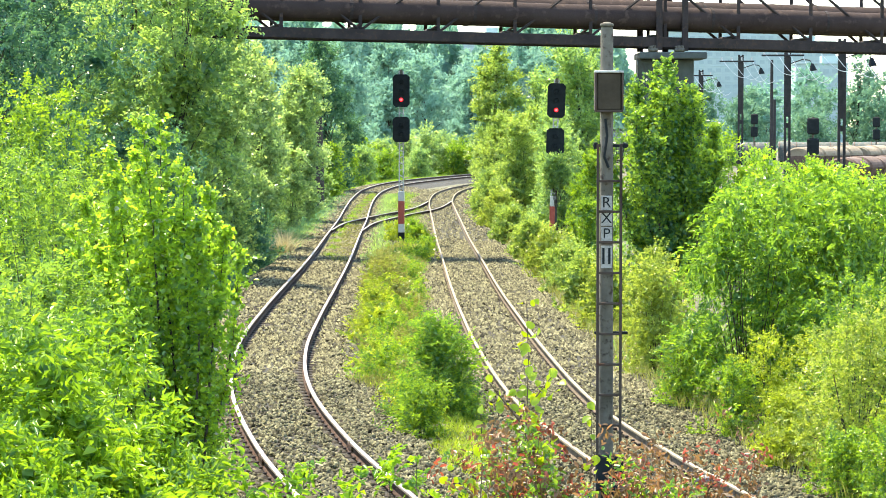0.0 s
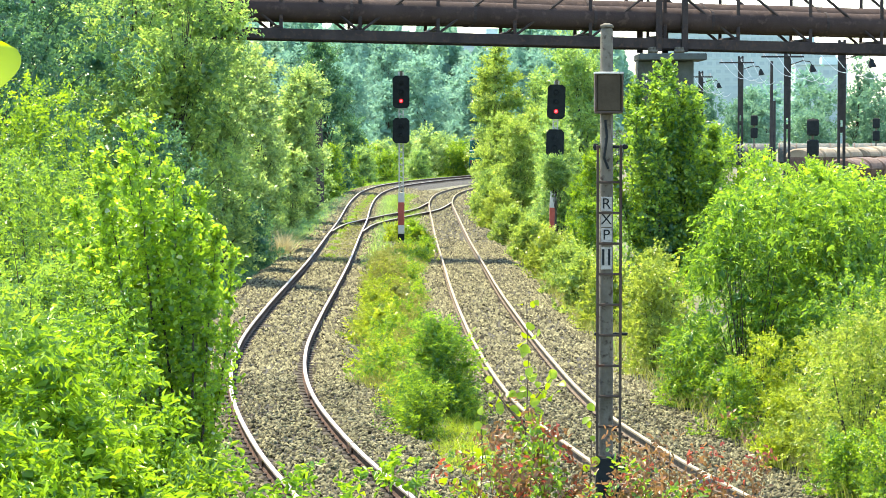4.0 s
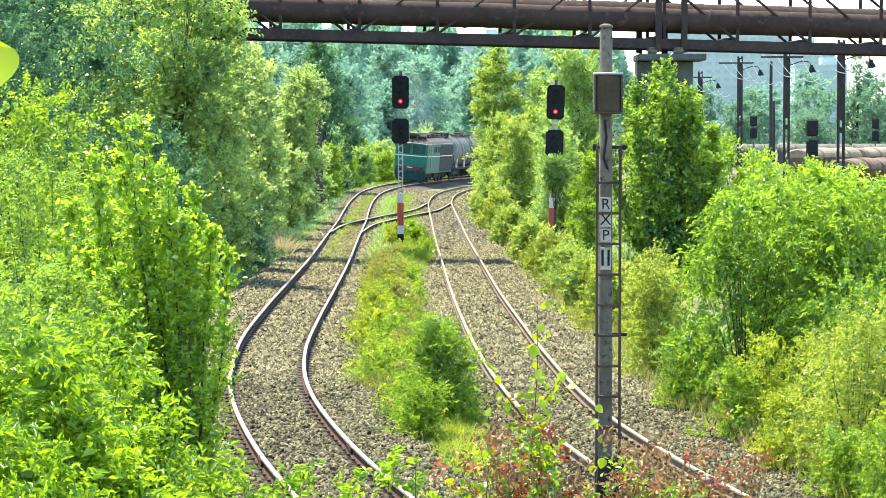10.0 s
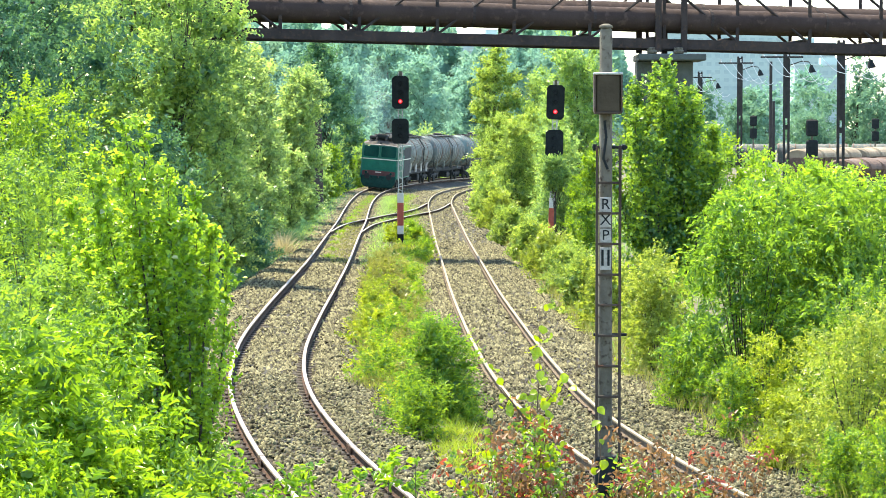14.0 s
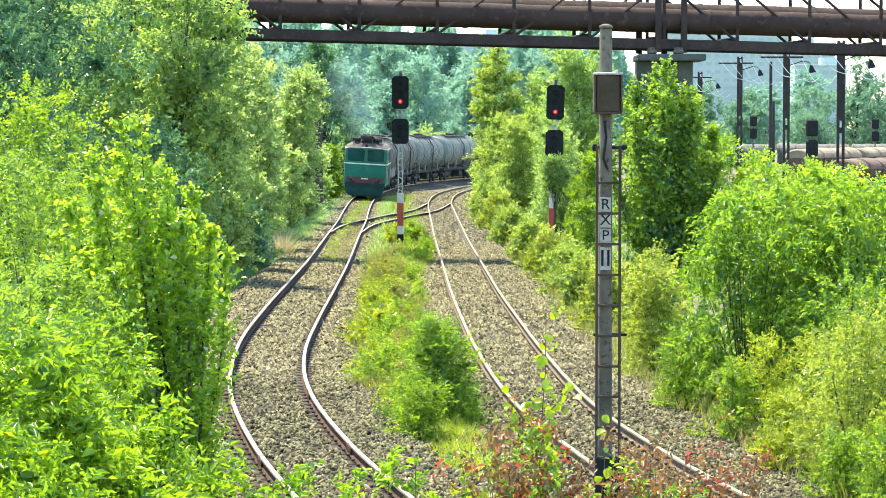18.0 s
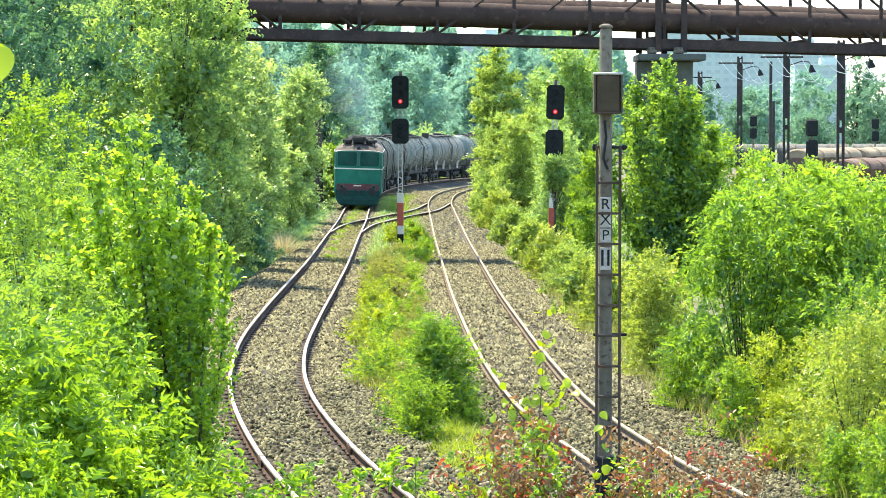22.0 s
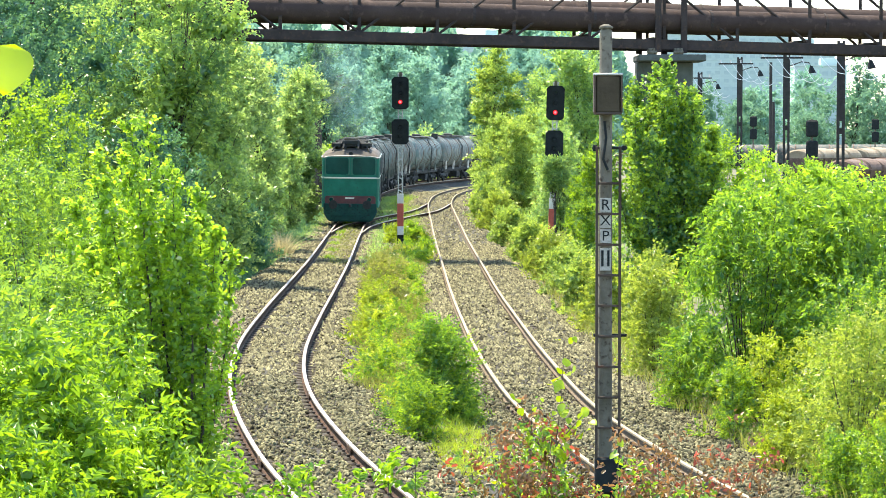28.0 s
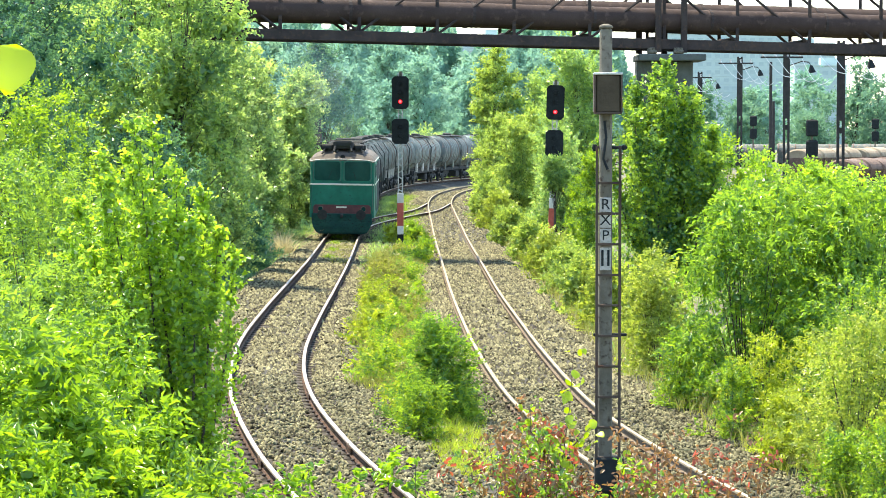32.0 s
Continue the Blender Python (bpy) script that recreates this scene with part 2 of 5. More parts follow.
def big_leaves(rng, c, nrm, size, aspect=.85, hang=.6):
    """Broad pointed leaves with a folded midrib and curling edges, seen from near."""
    n = len(c)
    nrm = unit(nrm)
    u = rng.normal(size=(n, 3)) * .7
    u[:, 2] -= hang
    u = unit(u - nrm * (u * nrm).sum(1, keepdims=True))
    w = np.cross(nrm, u)
    s = size * rng.uniform(.65, 1.25, n)
    q = np.linspace(0, 1, 9)
    half = np.sin(np.pi * q ** .72) ** .8 * .5 * aspect
    rows = []
    for k, a in enumerate(q):
        m_ = c + u * (s * (a - .5))[:, None] - nrm * (s * (.22 * (a - .4) ** 2))[:, None]
        e = w * (s * half[k])[:, None]
        f = nrm * (s * half[k] * .28)[:, None]
        rows += [m_ - e + f, m_, m_ + e + f]
    v = np.stack(rows, 1)
    tri = []
    for k in range(8):
        for j in (0, 1):
            a = k * 3 + j
            tri += [(a, a + 1, a + 4), (a, a + 4, a + 3)]
    t = (np.arange(n)[:, None, None] * 27 + np.array(tri)[None]).reshape(-1, 3)
    return v.reshape(-1, 3), t


def spray_leaves(rng, base, way, length, leaf, per, droop, hang):
    """Leaves set to both sides along shoots: their places, the way they face and the way they point."""
    n = len(base)
    u = (np.arange(per) + rng.uniform(size=(n, per))) / per
    c = base[:, None] + way[:, None] * (length[:, None] * u)[..., None]
    c[..., 2] -= droop * length[:, None] * u * u
    side = unit(np.cross(way, rng.normal(size=(n, 3)) + np.array([0, 0, 1.2])))
    flat = np.cross(side, way)
    flat *= np.where(flat[:, 2:] < 0, -1, 1)
    turn = np.where(np.arange(per) % 2, 1, -1)[None, :, None]
    ax = way[:, None] * .55 + side[:, None] * turn * .85 + rng.normal(size=(n, per, 3)) * .28
    ax[..., 2] -= hang
    nr = flat[:, None] * .75 + rng.normal(size=(n, per, 3)) * .42 + np.array([0, 0, .15])
    ax, nr = unit(ax.reshape(-1, 3)), nr.reshape(-1, 3)
    return c.reshape(-1, 3) + ax * leaf * .5, nr, ax


def clump_sprays(rng, blobs, n, leaf, per, length, rise, droop, hang, inner=.45):
    """Leafy shoots growing out of round clumps, and larger leaves that fill their hearts."""
    blobs = np.array(blobs, float)
    wgt = (blobs[:, 3] * blobs[:, 4] * blobs[:, 5]) ** (2 / 3)
    m = max(1, n // per)
    b = blobs[rng.choice(len(blobs), m, p=wgt / wgt.sum())]
    d = rng.normal(size=(m, 3))
    d[:, 2] += .25
    d = unit(d)
    base = b[:, :3] + d * b[:, 3:6] * rng.uniform(inner, 1.0, (m, 1))
    way = unit(d * .75 + rng.normal(size=(m, 3)) * .35 + np.array([0, 0, rise]))
    got = spray_leaves(rng, base, way, length * rng.uniform(.5, 1.4, m), leaf, per, droop, hang)
    k = n // 6
    b = blobs[rng.choice(len(blobs), k, p=wgt / wgt.sum())]
    heart = b[:, :3] + unit(rng.normal(size=(k, 3))) * b[:, 3:6] * rng.uniform(0, .7, (k, 1))
    return got, heart


def plant(name, label, category, x, y, z, h, r, n, leaf, material, seed, shape="round", clumps=26, low=0.15, group="",
          aspect=.62, hang=.25, trunk=None, crad=.34, depth=None, limbs=True, full=False, per=12, rise=.5, droop=.15, shoot_len=None):
    """A tree or shrub: tapered trunk, limbs out to the clumps, and leaves in uneven clumps with gaps. The thing stands at x, y, z."""
    rng = np.random.default_rng(seed)
    depth = depth or r
    if y > 60:
        n, leaf = int(n * .85), leaf * 1.06
    ob = thing(name, pose(x, y, z), label, category, group)
    blobs, wood = [], Mesh()
    tr = trunk or h * .016 + .02
    lean = rng.normal(size=2) * .03 * h
    top = .86 * h

    def axis(q):
        return Vector((lean[0] * q * q, lean[1] * q * q, top * q))

    if shape == "bush" and not trunk:
        tr *= .55
    stems = 1 if shape in ("round", "column", "cone") else 4
    if stems == 1:
        wood.tube([axis(q) for q in (0, .25, .5, .75, 1)], [tr * 1.2, tr * .85, tr * .5, tr * .25, tr * .06], 7)
    for i in range(clumps):
        q = low + (1 - low) * ((i + rng.uniform()) / clumps)
        if shape == "round":
            rad = math.sqrt(max(0.05, 1 - ((q - .52) / .52) ** 2))
        elif shape == "column":
            rad = .55 + .45 * math.sin(math.pi * min(1, q * 1.05)) if q < .8 else max(.12, (1 - q) / .2 * .8)
        elif shape == "cone":
            rad = 1 if q < .5 else max(.1, ((1 - q) / .5) ** .5)
        else:
            rad = math.sqrt(max(.1, 1 - (q * .92) ** 2))
        a = i * 2.4 + rng.uniform(-.5, .5)
        dist = rad * rng.uniform(.12, .94)
        cr = crad * r * rng.uniform(.65, 1.25) * (.55 + .45 * rad)
        p = Vector((math.cos(a) * dist * r + lean[0] * q * q, math.sin(a) * dist * depth + lean[1] * q * q, q * h - cr * .4))
        blobs.append((*p, cr * rng.uniform(.9, 1.3), cr * rng.uniform(.9, 1.3) * depth / r, cr * rng.uniform(.6, 1.0)))
        if limbs:
            if stems == 1:
                b0 = axis(max(.06, (q - .22)))
                mid = b0.lerp(p, .5) + Vector((0, 0, .04 * h))
                wood.tube([b0, mid, p], [tr * .3 * (1.2 - q), tr * .17 * (1.2 - q), tr * .04], 5, False)
            else:
                b0 = Vector((math.cos(a) * .06 * r, math.sin(a) * .06 * r, 0))
                mid = b0.lerp(p, .55) + Vector((0, 0, .1 * h * (1 - q)))
                wood.tube([b0, mid, p], [tr * .34, tr * .2, tr * .06], 5, False)
    if wood.v:
        part("trunk" if stems == 1 else "branchwork", wood, M_BARK, ob)
    dress(rng, ob, blobs, n, leaf, material, per, shoot_len or max(3 * leaf, .8 * crad * r), rise, droop, hang, aspect, full, y > 86, 1.9 if y > 60 else 1.2)
    return ob


def dress(rng, ob, blobs, n, leaf, material, per, length, rise, droop, hang, aspect, full, lite, big):
    """The crown of a plant: one mesh of leaves."""
    if lite:
        leaf *= 1.1
    (c, nr, ax), heart = clump_sprays(rng, blobs, n, leaf, per, length, rise, droop, hang)
    c[:, 2] = np.maximum(c[:, 2], .03)
    heart[:, 2] = np.maximum(heart[:, 2], .03)
    v, t = leaf_arrays(rng, c, nr, leaf, aspect, hang, full, lite, ax)
    v2, t2 = leaf_arrays(rng, heart, rng.normal(size=(len(heart), 3)), leaf * big, .7, hang, False, lite)
    crown = new("crown", raw_mesh("crown", np.vstack([v, v2]), np.vstack([t, t2 + len(v)]), material))
    crown.parent = ob


def leader_tree(name, label, category, x, y, z, h, r, leaders, shoots, per, leaf, material, seed, shift=0.0, aspect=.8, hang=.5, full=True, reach=.5, lower=.1, wood=.03):
    """A young tree of several upright leaders, whose tips make a jagged top, leafy nearly to the ground."""
    rng = np.random.default_rng(seed)
    ob = thing(name, pose(x, y, z), label, category)
    lines = []
    for k in range(leaders):
        a, q = k * 2.4 + rng.uniform(-.4, .4), ((k + .3) / leaders) ** .6
        tall = h * (1 - .38 * q ** 1.6) * rng.uniform(.9, 1.0)
        pts = [Vector((shift * (1 - u) + math.cos(a) * r * q * .8 * u ** .75 + .03 * math.sin(7 * u + k), math.sin(a) * r * q * .8 * u ** .75, tall * u)) for u in np.linspace(0, 1, 9)]
        part("stem", Mesh().tube(pts, [wood * (1 - .11 * i) for i in range(9)], 6), M_BARK, ob)
        lines.append(np.array(pts))
    lines = np.array(lines)
    pick = rng.integers(leaders, size=shoots)
    u = lower + (1 - lower) * rng.uniform(size=shoots) ** .85
    f = np.minimum(u * 8, 7.99)
    i = f.astype(int)
    base = lines[pick, i] * (1 - (f - i))[:, None] + lines[pick, i + 1] * (f - i)[:, None]
    way = rng.normal(size=(shoots, 3))
    way[:, 2] = np.abs(way[:, 2]) * .5 + .45 + u * .5
    way = unit(way)
    length = reach * r * (1.1 - .75 * u) * rng.uniform(.5, 1.3, shoots)
    c, nr, ax = spray_leaves(rng, base, way, length, leaf, per, .1, hang)
    v, t = leaf_arrays(rng, c, nr, leaf, aspect, hang, full, False, ax)
    k = shoots * per // 14
    q = rng.uniform(size=(k, 1)) ** .6 * .8 + .04
    w = rng.normal(size=(k, 2))
    w = w / np.linalg.norm(w, axis=1)[:, None] * rng.uniform(size=(k, 1)) ** .5 * r * .62 * np.sqrt(np.clip(1 - (q - .45) ** 2 * 3, .1, 1))
    heart = np.hstack([w[:, :1] + shift * (1 - q), w[:, 1:], q * h * .9])
    v2, t2 = leaf_arrays(rng, heart, rng.normal(size=(k, 3)), leaf * 1.1, .8, hang)
    crown = new("crown", raw_mesh("crown", np.vstack([v, v2]), np.vstack([t, t2 + len(v)]), material))
    crown.parent = ob
    return ob


# ---- lines of the tracks: x, y, height of rail tops, superelevation ----
LINE_A = [(2.6, 17, .03, 0), (.35, 26, .04, 0), (-1.02, 33, .05, -.03), (-2.285, 40, .06, -.03), (-3.326, 48, .08, .02), (-3.89, 57, .08, .16), (-4.095, 68, .055, .20),
          (-4.188, 80, .04, .17), (-4.328, 95, .02, .10), (-4.63, 115, .013, .03), (-4.9, 135, .01, .02), (-5.293, 155, .01, .03),
          (-5.546, 175, .01, .07), (-5.415, 195, .01, .12), (-4.2, 215, .01, .12), (-1.68, 232, .003, .12), (1.7, 247, 0, .1),
          (5.7, 263, 0, .08), (10.4, 282, 0, .05), (18.5, 318, 0, 0), (25.5, 357, 0, 0), (30, 397, 0, 0), (33, 445, 0, 0), (34.5, 500, 0, 0)]
LINE_B = [(6.6, 17, -.05, 0), (5.0, 25, -.07, 0), (3.86, 33, -.085, .03), (2.92, 40, -.15, .05), (2.125, 48, -.2, .03), (1.575, 57, -.06, 0), (1.235, 68, -.035, 0),
          (.985, 80, -.09, .01), (.735, 95, -.1, .01), (.392, 115, -.08, .01), (.126, 135, -.02, 0), (-.075, 150, .03, 0),
          (-.192, 165, .08, 0), (.13, 180, .14, 0), (1.1, 193, .17, 0), (2.9, 207, .17, 0), (5.4, 222, .15, 0), (9, 240, .1, 0)]
LINE_X = [(-4.68, 121, .0, .0), (-4.25, 131, .0, 0), (-2.75, 142, .0, 0), (-1.1, 152, .02, 0), (-.25, 164, .06, 0)]


def glide(keys, step=1.0):
    """Points at even steps along a smooth line through the keys, with the length gone."""
    k = np.array(keys, float)
    k = np.vstack([2 * k[0] - k[1], k, 2 * k[-1] - k[-2]])
    out = []
    for i in range(len(k) - 3):
        a, b, c, d = k[i:i + 4]
        for u in np.linspace(0, 1, 40, endpoint=False):
            out.append(.5 * (2 * b + (c - a) * u + (2 * a - 5 * b + 4 * c - d) * u * u + (3 * b - a - 3 * c + d) * u ** 3))
    out = np.array(out + [k[-2]])
    s = np.r_[0, np.cumsum(np.linalg.norm(np.diff(out[:, :2], axis=0), axis=1))]
    at = np.arange(0, s[-1], step)
    return np.stack([np.interp(at, s, out[:, j]) for j in range(4)], 1), at


PATH_A, LEN_A = glide(LINE_A, .5)
PATH_B, _ = glide(LINE_B, .5)
PATH_X, _ = glide(LINE_X, .5)


def side_of(path):
    t = np.gradient(path[:, :2], axis=0)
    t /= np.linalg.norm(t, axis=1)[:, None]
    return np.stack([-t[:, 1], t[:, 0]], 1)


# ---- ground and ballast ----
def ground_height(x, y):
    """Flat land at -0.55, with the road embankment on which the camera stands."""
    q = min(1, max(0, (27 - y) / 22))
    z = -.55 + 3.9 * q
    if y < 5:
        z = 3.35
    return z + .05 * noise.noise(Vector((x * .3, y * .3, 0))) - (.25 if abs(x) > 14 and y > 30 else 0) * min(1, (abs(x) - 14) / 6 if abs(x) > 14 else 0)


gx = [-3000, -1200, -500, -250, -120, -60] + [i * 2.0 for i in range(-18, 31)] + [80, 140, 260, 500, 1200, 3000]
gy = [-400, -100, -30, -10, 0] + [5 + i * 2.2 for i in range(11)] + [32 + i * 6 for i in range(48)] + [340, 420, 560, 800, 1200, 2000, 3500, 4800]
gm = Mesh()
gm.add([(x, y, ground_height(x, y)) for y in gy for x in gx],
       [(j * len(gx) + i, j * len(gx) + i + 1, (j + 1) * len(gx) + i + 1, (j + 1) * len(gx) + i)
        for j in range(len(gy) - 1) for i in range(len(gx) - 1)])
ground = tagged(new("ground", gm.data("ground", M_SOIL, True)), "weedy brown soil of the railway land", "ground", kind="structure")


def bed(name, path, label, y_to):
    """A bank of broken stone along a track, near-black as shade between the loose stones."""
    nrm = side_of(path)
    prof = [(-2.75, -.66), (-1.95, -.25), (-1.2, -.215), (-.78, -.235), (-.5, -.205), (0, -.2), (.5, -.205), (.78, -.235), (1.2, -.215), (1.95, -.25), (2.75, -.66)]
    rings = []
    for p, q in zip(path, nrm):
        if p[1] > y_to:
            break
        rings.append([(p[0] - q[0] * o, p[1] - q[1] * o, p[2] + z - p[3] * o / 1.5 * (1 if abs(o) < 2.5 else 0)
                       + .03 * noise.noise(Vector((p[0] * 1.5 + o * 2, p[1] * 1.1, 0)))) for o, z in prof])
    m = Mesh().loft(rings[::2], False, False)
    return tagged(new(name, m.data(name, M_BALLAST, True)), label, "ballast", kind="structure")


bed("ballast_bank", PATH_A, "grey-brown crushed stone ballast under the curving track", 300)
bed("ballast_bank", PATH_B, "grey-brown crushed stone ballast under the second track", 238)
mid = Mesh()
yy = np.arange(18, 200, 2.0)
xa, xb = np.interp(yy, PATH_A[:, 1], PATH_A[:, 0]), np.interp(yy, PATH_B[:, 1], PATH_B[:, 0])
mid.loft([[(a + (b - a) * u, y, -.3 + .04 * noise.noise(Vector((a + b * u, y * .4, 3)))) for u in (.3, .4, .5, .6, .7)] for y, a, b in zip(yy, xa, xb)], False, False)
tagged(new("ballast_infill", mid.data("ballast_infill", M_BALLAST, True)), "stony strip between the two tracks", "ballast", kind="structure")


def stones(name, path, y0, y1, count, size, seed, label, near=False, clear=.1):
    rng = np.random.default_rng(seed)
    nrm = side_of(path)
    ok = np.where((path[:, 1] > y0) & (path[:, 1] < y1))[0]
    k = rng.choice(ok, count)
    o = rng.uniform(-3.2, 3.2, count)
    z = np.interp(np.abs(o), [0, .5, .78, 1.2, 1.95, 2.75], [-.165, -.17, -.205, -.185, -.215, -.62])
    keep = np.abs(np.abs(o) - .753) > clear
    k, o, z = k[keep], o[keep], z[keep]
    n = len(k)
    c = np.stack([path[k, 0] - nrm[k, 0] * o, path[k, 1] - nrm[k, 1] * o + rng.uniform(-.25, .25, n), path[k, 2] + z - path[k, 3] * o / 1.5], 1)
    c[:, 2] = np.maximum(c[:, 2], -.5)
    if near:
        # broken stones with a flat upper face
        e = np.array([0, 2.09, 4.19])
        form = np.array([(math.cos(a), math.sin(a), -.35) for a in e] + [(math.cos(a + .5) * .66, math.sin(a + .5) * .66, .6) for a in e])
        tri = np.array([(0, 1, 3), (1, 4, 3), (1, 2, 4), (2, 5, 4), (2, 0, 5), (0, 3, 5), (3, 4, 5)])
    else:
        form = np.array([(1, 0, -.3), (-1, 0, -.3), (0, 1, -.3), (0, -1, -.3), (0, 0, 1)], float)
        tri = np.array([(0, 2, 4), (2, 1, 4), (1, 3, 4), (3, 0, 4)])
    q = len(form)
    v = form[None] * rng.uniform(.65, 1.25, (n, q, 1)) * size * rng.uniform(.5, 1.0, (n, 1, 1)) + rng.normal(size=(n, q, 3)) * size * .15
    a = rng.uniform(0, 6.28, n)
    ca, sa = np.cos(a)[:, None], np.sin(a)[:, None]
    tip = rng.normal(size=(n, 2, 1)) * .35
    v[..., 2] += v[..., 0] * tip[:, 0] + v[..., 1] * tip[:, 1]
    v = np.stack([v[..., 0] * ca - v[..., 1] * sa, v[..., 0] * sa + v[..., 1] * ca, v[..., 2] * .85], -1) + c[:, None]
    t = (np.arange(n)[:, None, None] * q + tri[None]).reshape(-1, 3)
    tagged(new(name, raw_mesh(name, v.reshape(-1, 3), t, M_STONE)), label, "gravel", kind="stuff")


for s, path in enumerate((PATH_A, PATH_B)):
    stones("ballast_stones", path, 29, 52, 20500, .054, 3 + s, "loose angular grey and tan ballast stones", True, clear=.1 + .07 * (s == 0))
    stones("ballast_stones", path, 52, 62, 6500, .055, 8 + s, "loose angular grey and tan ballast stones", clear=.1 + .07 * (s == 0))
    stones("ballast_stones", path, 62, 115, 20000, .066, 13 + s, "loose angular grey and tan ballast stones", clear=.1 + .07 * (s == 0))
    stones("ballast_stones", path, 115, 215, 9000, .085, 23 + s, "loose angular grey ballast stones further off")

rng = np.random.default_rng(77)
MIDLINE = np.stack([(np.interp(PATH_A[:, 1], yy, xa) + np.interp(PATH_A[:, 1], yy, xb)) / 2, PATH_A[:, 1], np.full(len(PATH_A), -.06), np.zeros(len(PATH_A))], 1)
stones("ballast_stones", MIDLINE, 30, 60, 9500, .052, 33, "loose stones strewn between the tracks", True)
stones("ballast_stones", MIDLINE, 60, 205, 10000, .085, 34, "loose stones strewn between the tracks")


# ---- rails and sleepers ----
RAIL = [(-.05, -.18), (.05, -.18), (.05, -.165), (.012, -.14), (.012, -.045), (.036, -.034), (.036, -.004), (.026, 0), (-.026, 0), (-.036, -.004),
        (-.036, -.034), (-.012, -.045), (-.012, -.14), (-.05, -.165)]


def rail(path, off, parent, head=None, web=None, a=0, b=None, name="rail"):
    nrm = side_of(path)
    rings = []
    for p, q in list(zip(path, nrm))[a:b]:
        z0 = p[2] - p[3] * off / 1.507
        rings.append([(p[0] - q[0] * (off + u), p[1] - q[1] * (off + u), z0 + w) for u, w in RAIL])
    m = Mesh().loft(rings)
    n = len(RAIL)
    for i in range(len(m.f) - 2):
        if 5 <= i % n <= 9:
            m.m[i] = 1
    return part(name, m, [web or M_RUST, head or M_STEEL], parent)


def track(path, label, s0, s1, head=None, web=None):
    nrm = side_of(path)
    ob = thing("railway_track", pose(0, 0, 0), label, "railway track", "tracks", "structure")
    for off in (-.753, .753):
        rail(path, off, ob, head, web)
    sl = Mesh().box((0, 0, 0), (2.5, .26, .2), .03).data("sleeper", M_SLEEPER)
    clip = Mesh().box((0, 0, 0), (.06, .07, .035), .01).data("rail_clip", M_BEAM)
    for i in range(s0, s1):
        f = i * .6 / .5
        j = int(f)
        p, q = path[j] + (path[j + 1] - path[j]) * (f - j), nrm[j]
        o = new("sleeper", sl)
        o.parent = ob
        o.matrix_local = Matrix.Translation((p[0], p[1], p[2] - .30)) @ Matrix.Rotation(math.atan2(-q[1], -q[0]), 4, "Z") @ Matrix.Rotation(p[3] / 1.5, 4, "Y")
        if i < s0 + 34:
            for off in (-.82, -.685, .685, .82):
                c = new("rail_clip", clip)
                c.parent = ob
                c.matrix_local = Matrix.Translation((p[0] - q[0] * off, p[1] - q[1] * off, p[2] - p[3] * off / 1.5 - .155)) @ Matrix.Rotation(math.atan2(-q[1], -q[0]), 4, "Z")
    return ob


def joint(track_, path, y, off):
    """A dark gap between two rails with its pair of fishplates."""
    k = int(np.argmin(np.abs(path[:, 1] - y)))
    p, q = path[k], side_of(path)[k]
    at = Matrix.Translation((p[0] - q[0] * off, p[1] - q[1] * off, p[2] - p[3] * off / 1.507)) @ Matrix.Rotation(math.atan2(-q[1], -q[0]), 4, "Z")
    plates = part("fishplate", Mesh().box((-.03, 0, -.09), (.025, .6, .09), .006).box((.03, 0, -.09), (.025, .6, .09), .006), M_WEB, track_)
    plates.matrix_local = at
    part("joint_gap", Mesh().box((0, 0, -.016), (.08, .022, .037), 0), M_BEAM, plates)


TRACK_A = track(PATH_A, "curving standard-gauge track with rusty rails and polished heads", 20, 130, None, M_WEB)
track(PATH_B, "slightly wavy standard-gauge track with dull pale rails", 20, 130, M_DULL)
for y, off in ((39.5, .753), (47.2, .753), (38.4, -.753)):
    joint(TRACK_A, PATH_A, y, off)
xo = thing("crossover_track", pose(0, 0, 0), "crossover rails running from one track to the other", "railway track", "tracks", "structure")
for off in (-.753, .753):
    rail(PATH_X, off, xo, None, M_WEB)


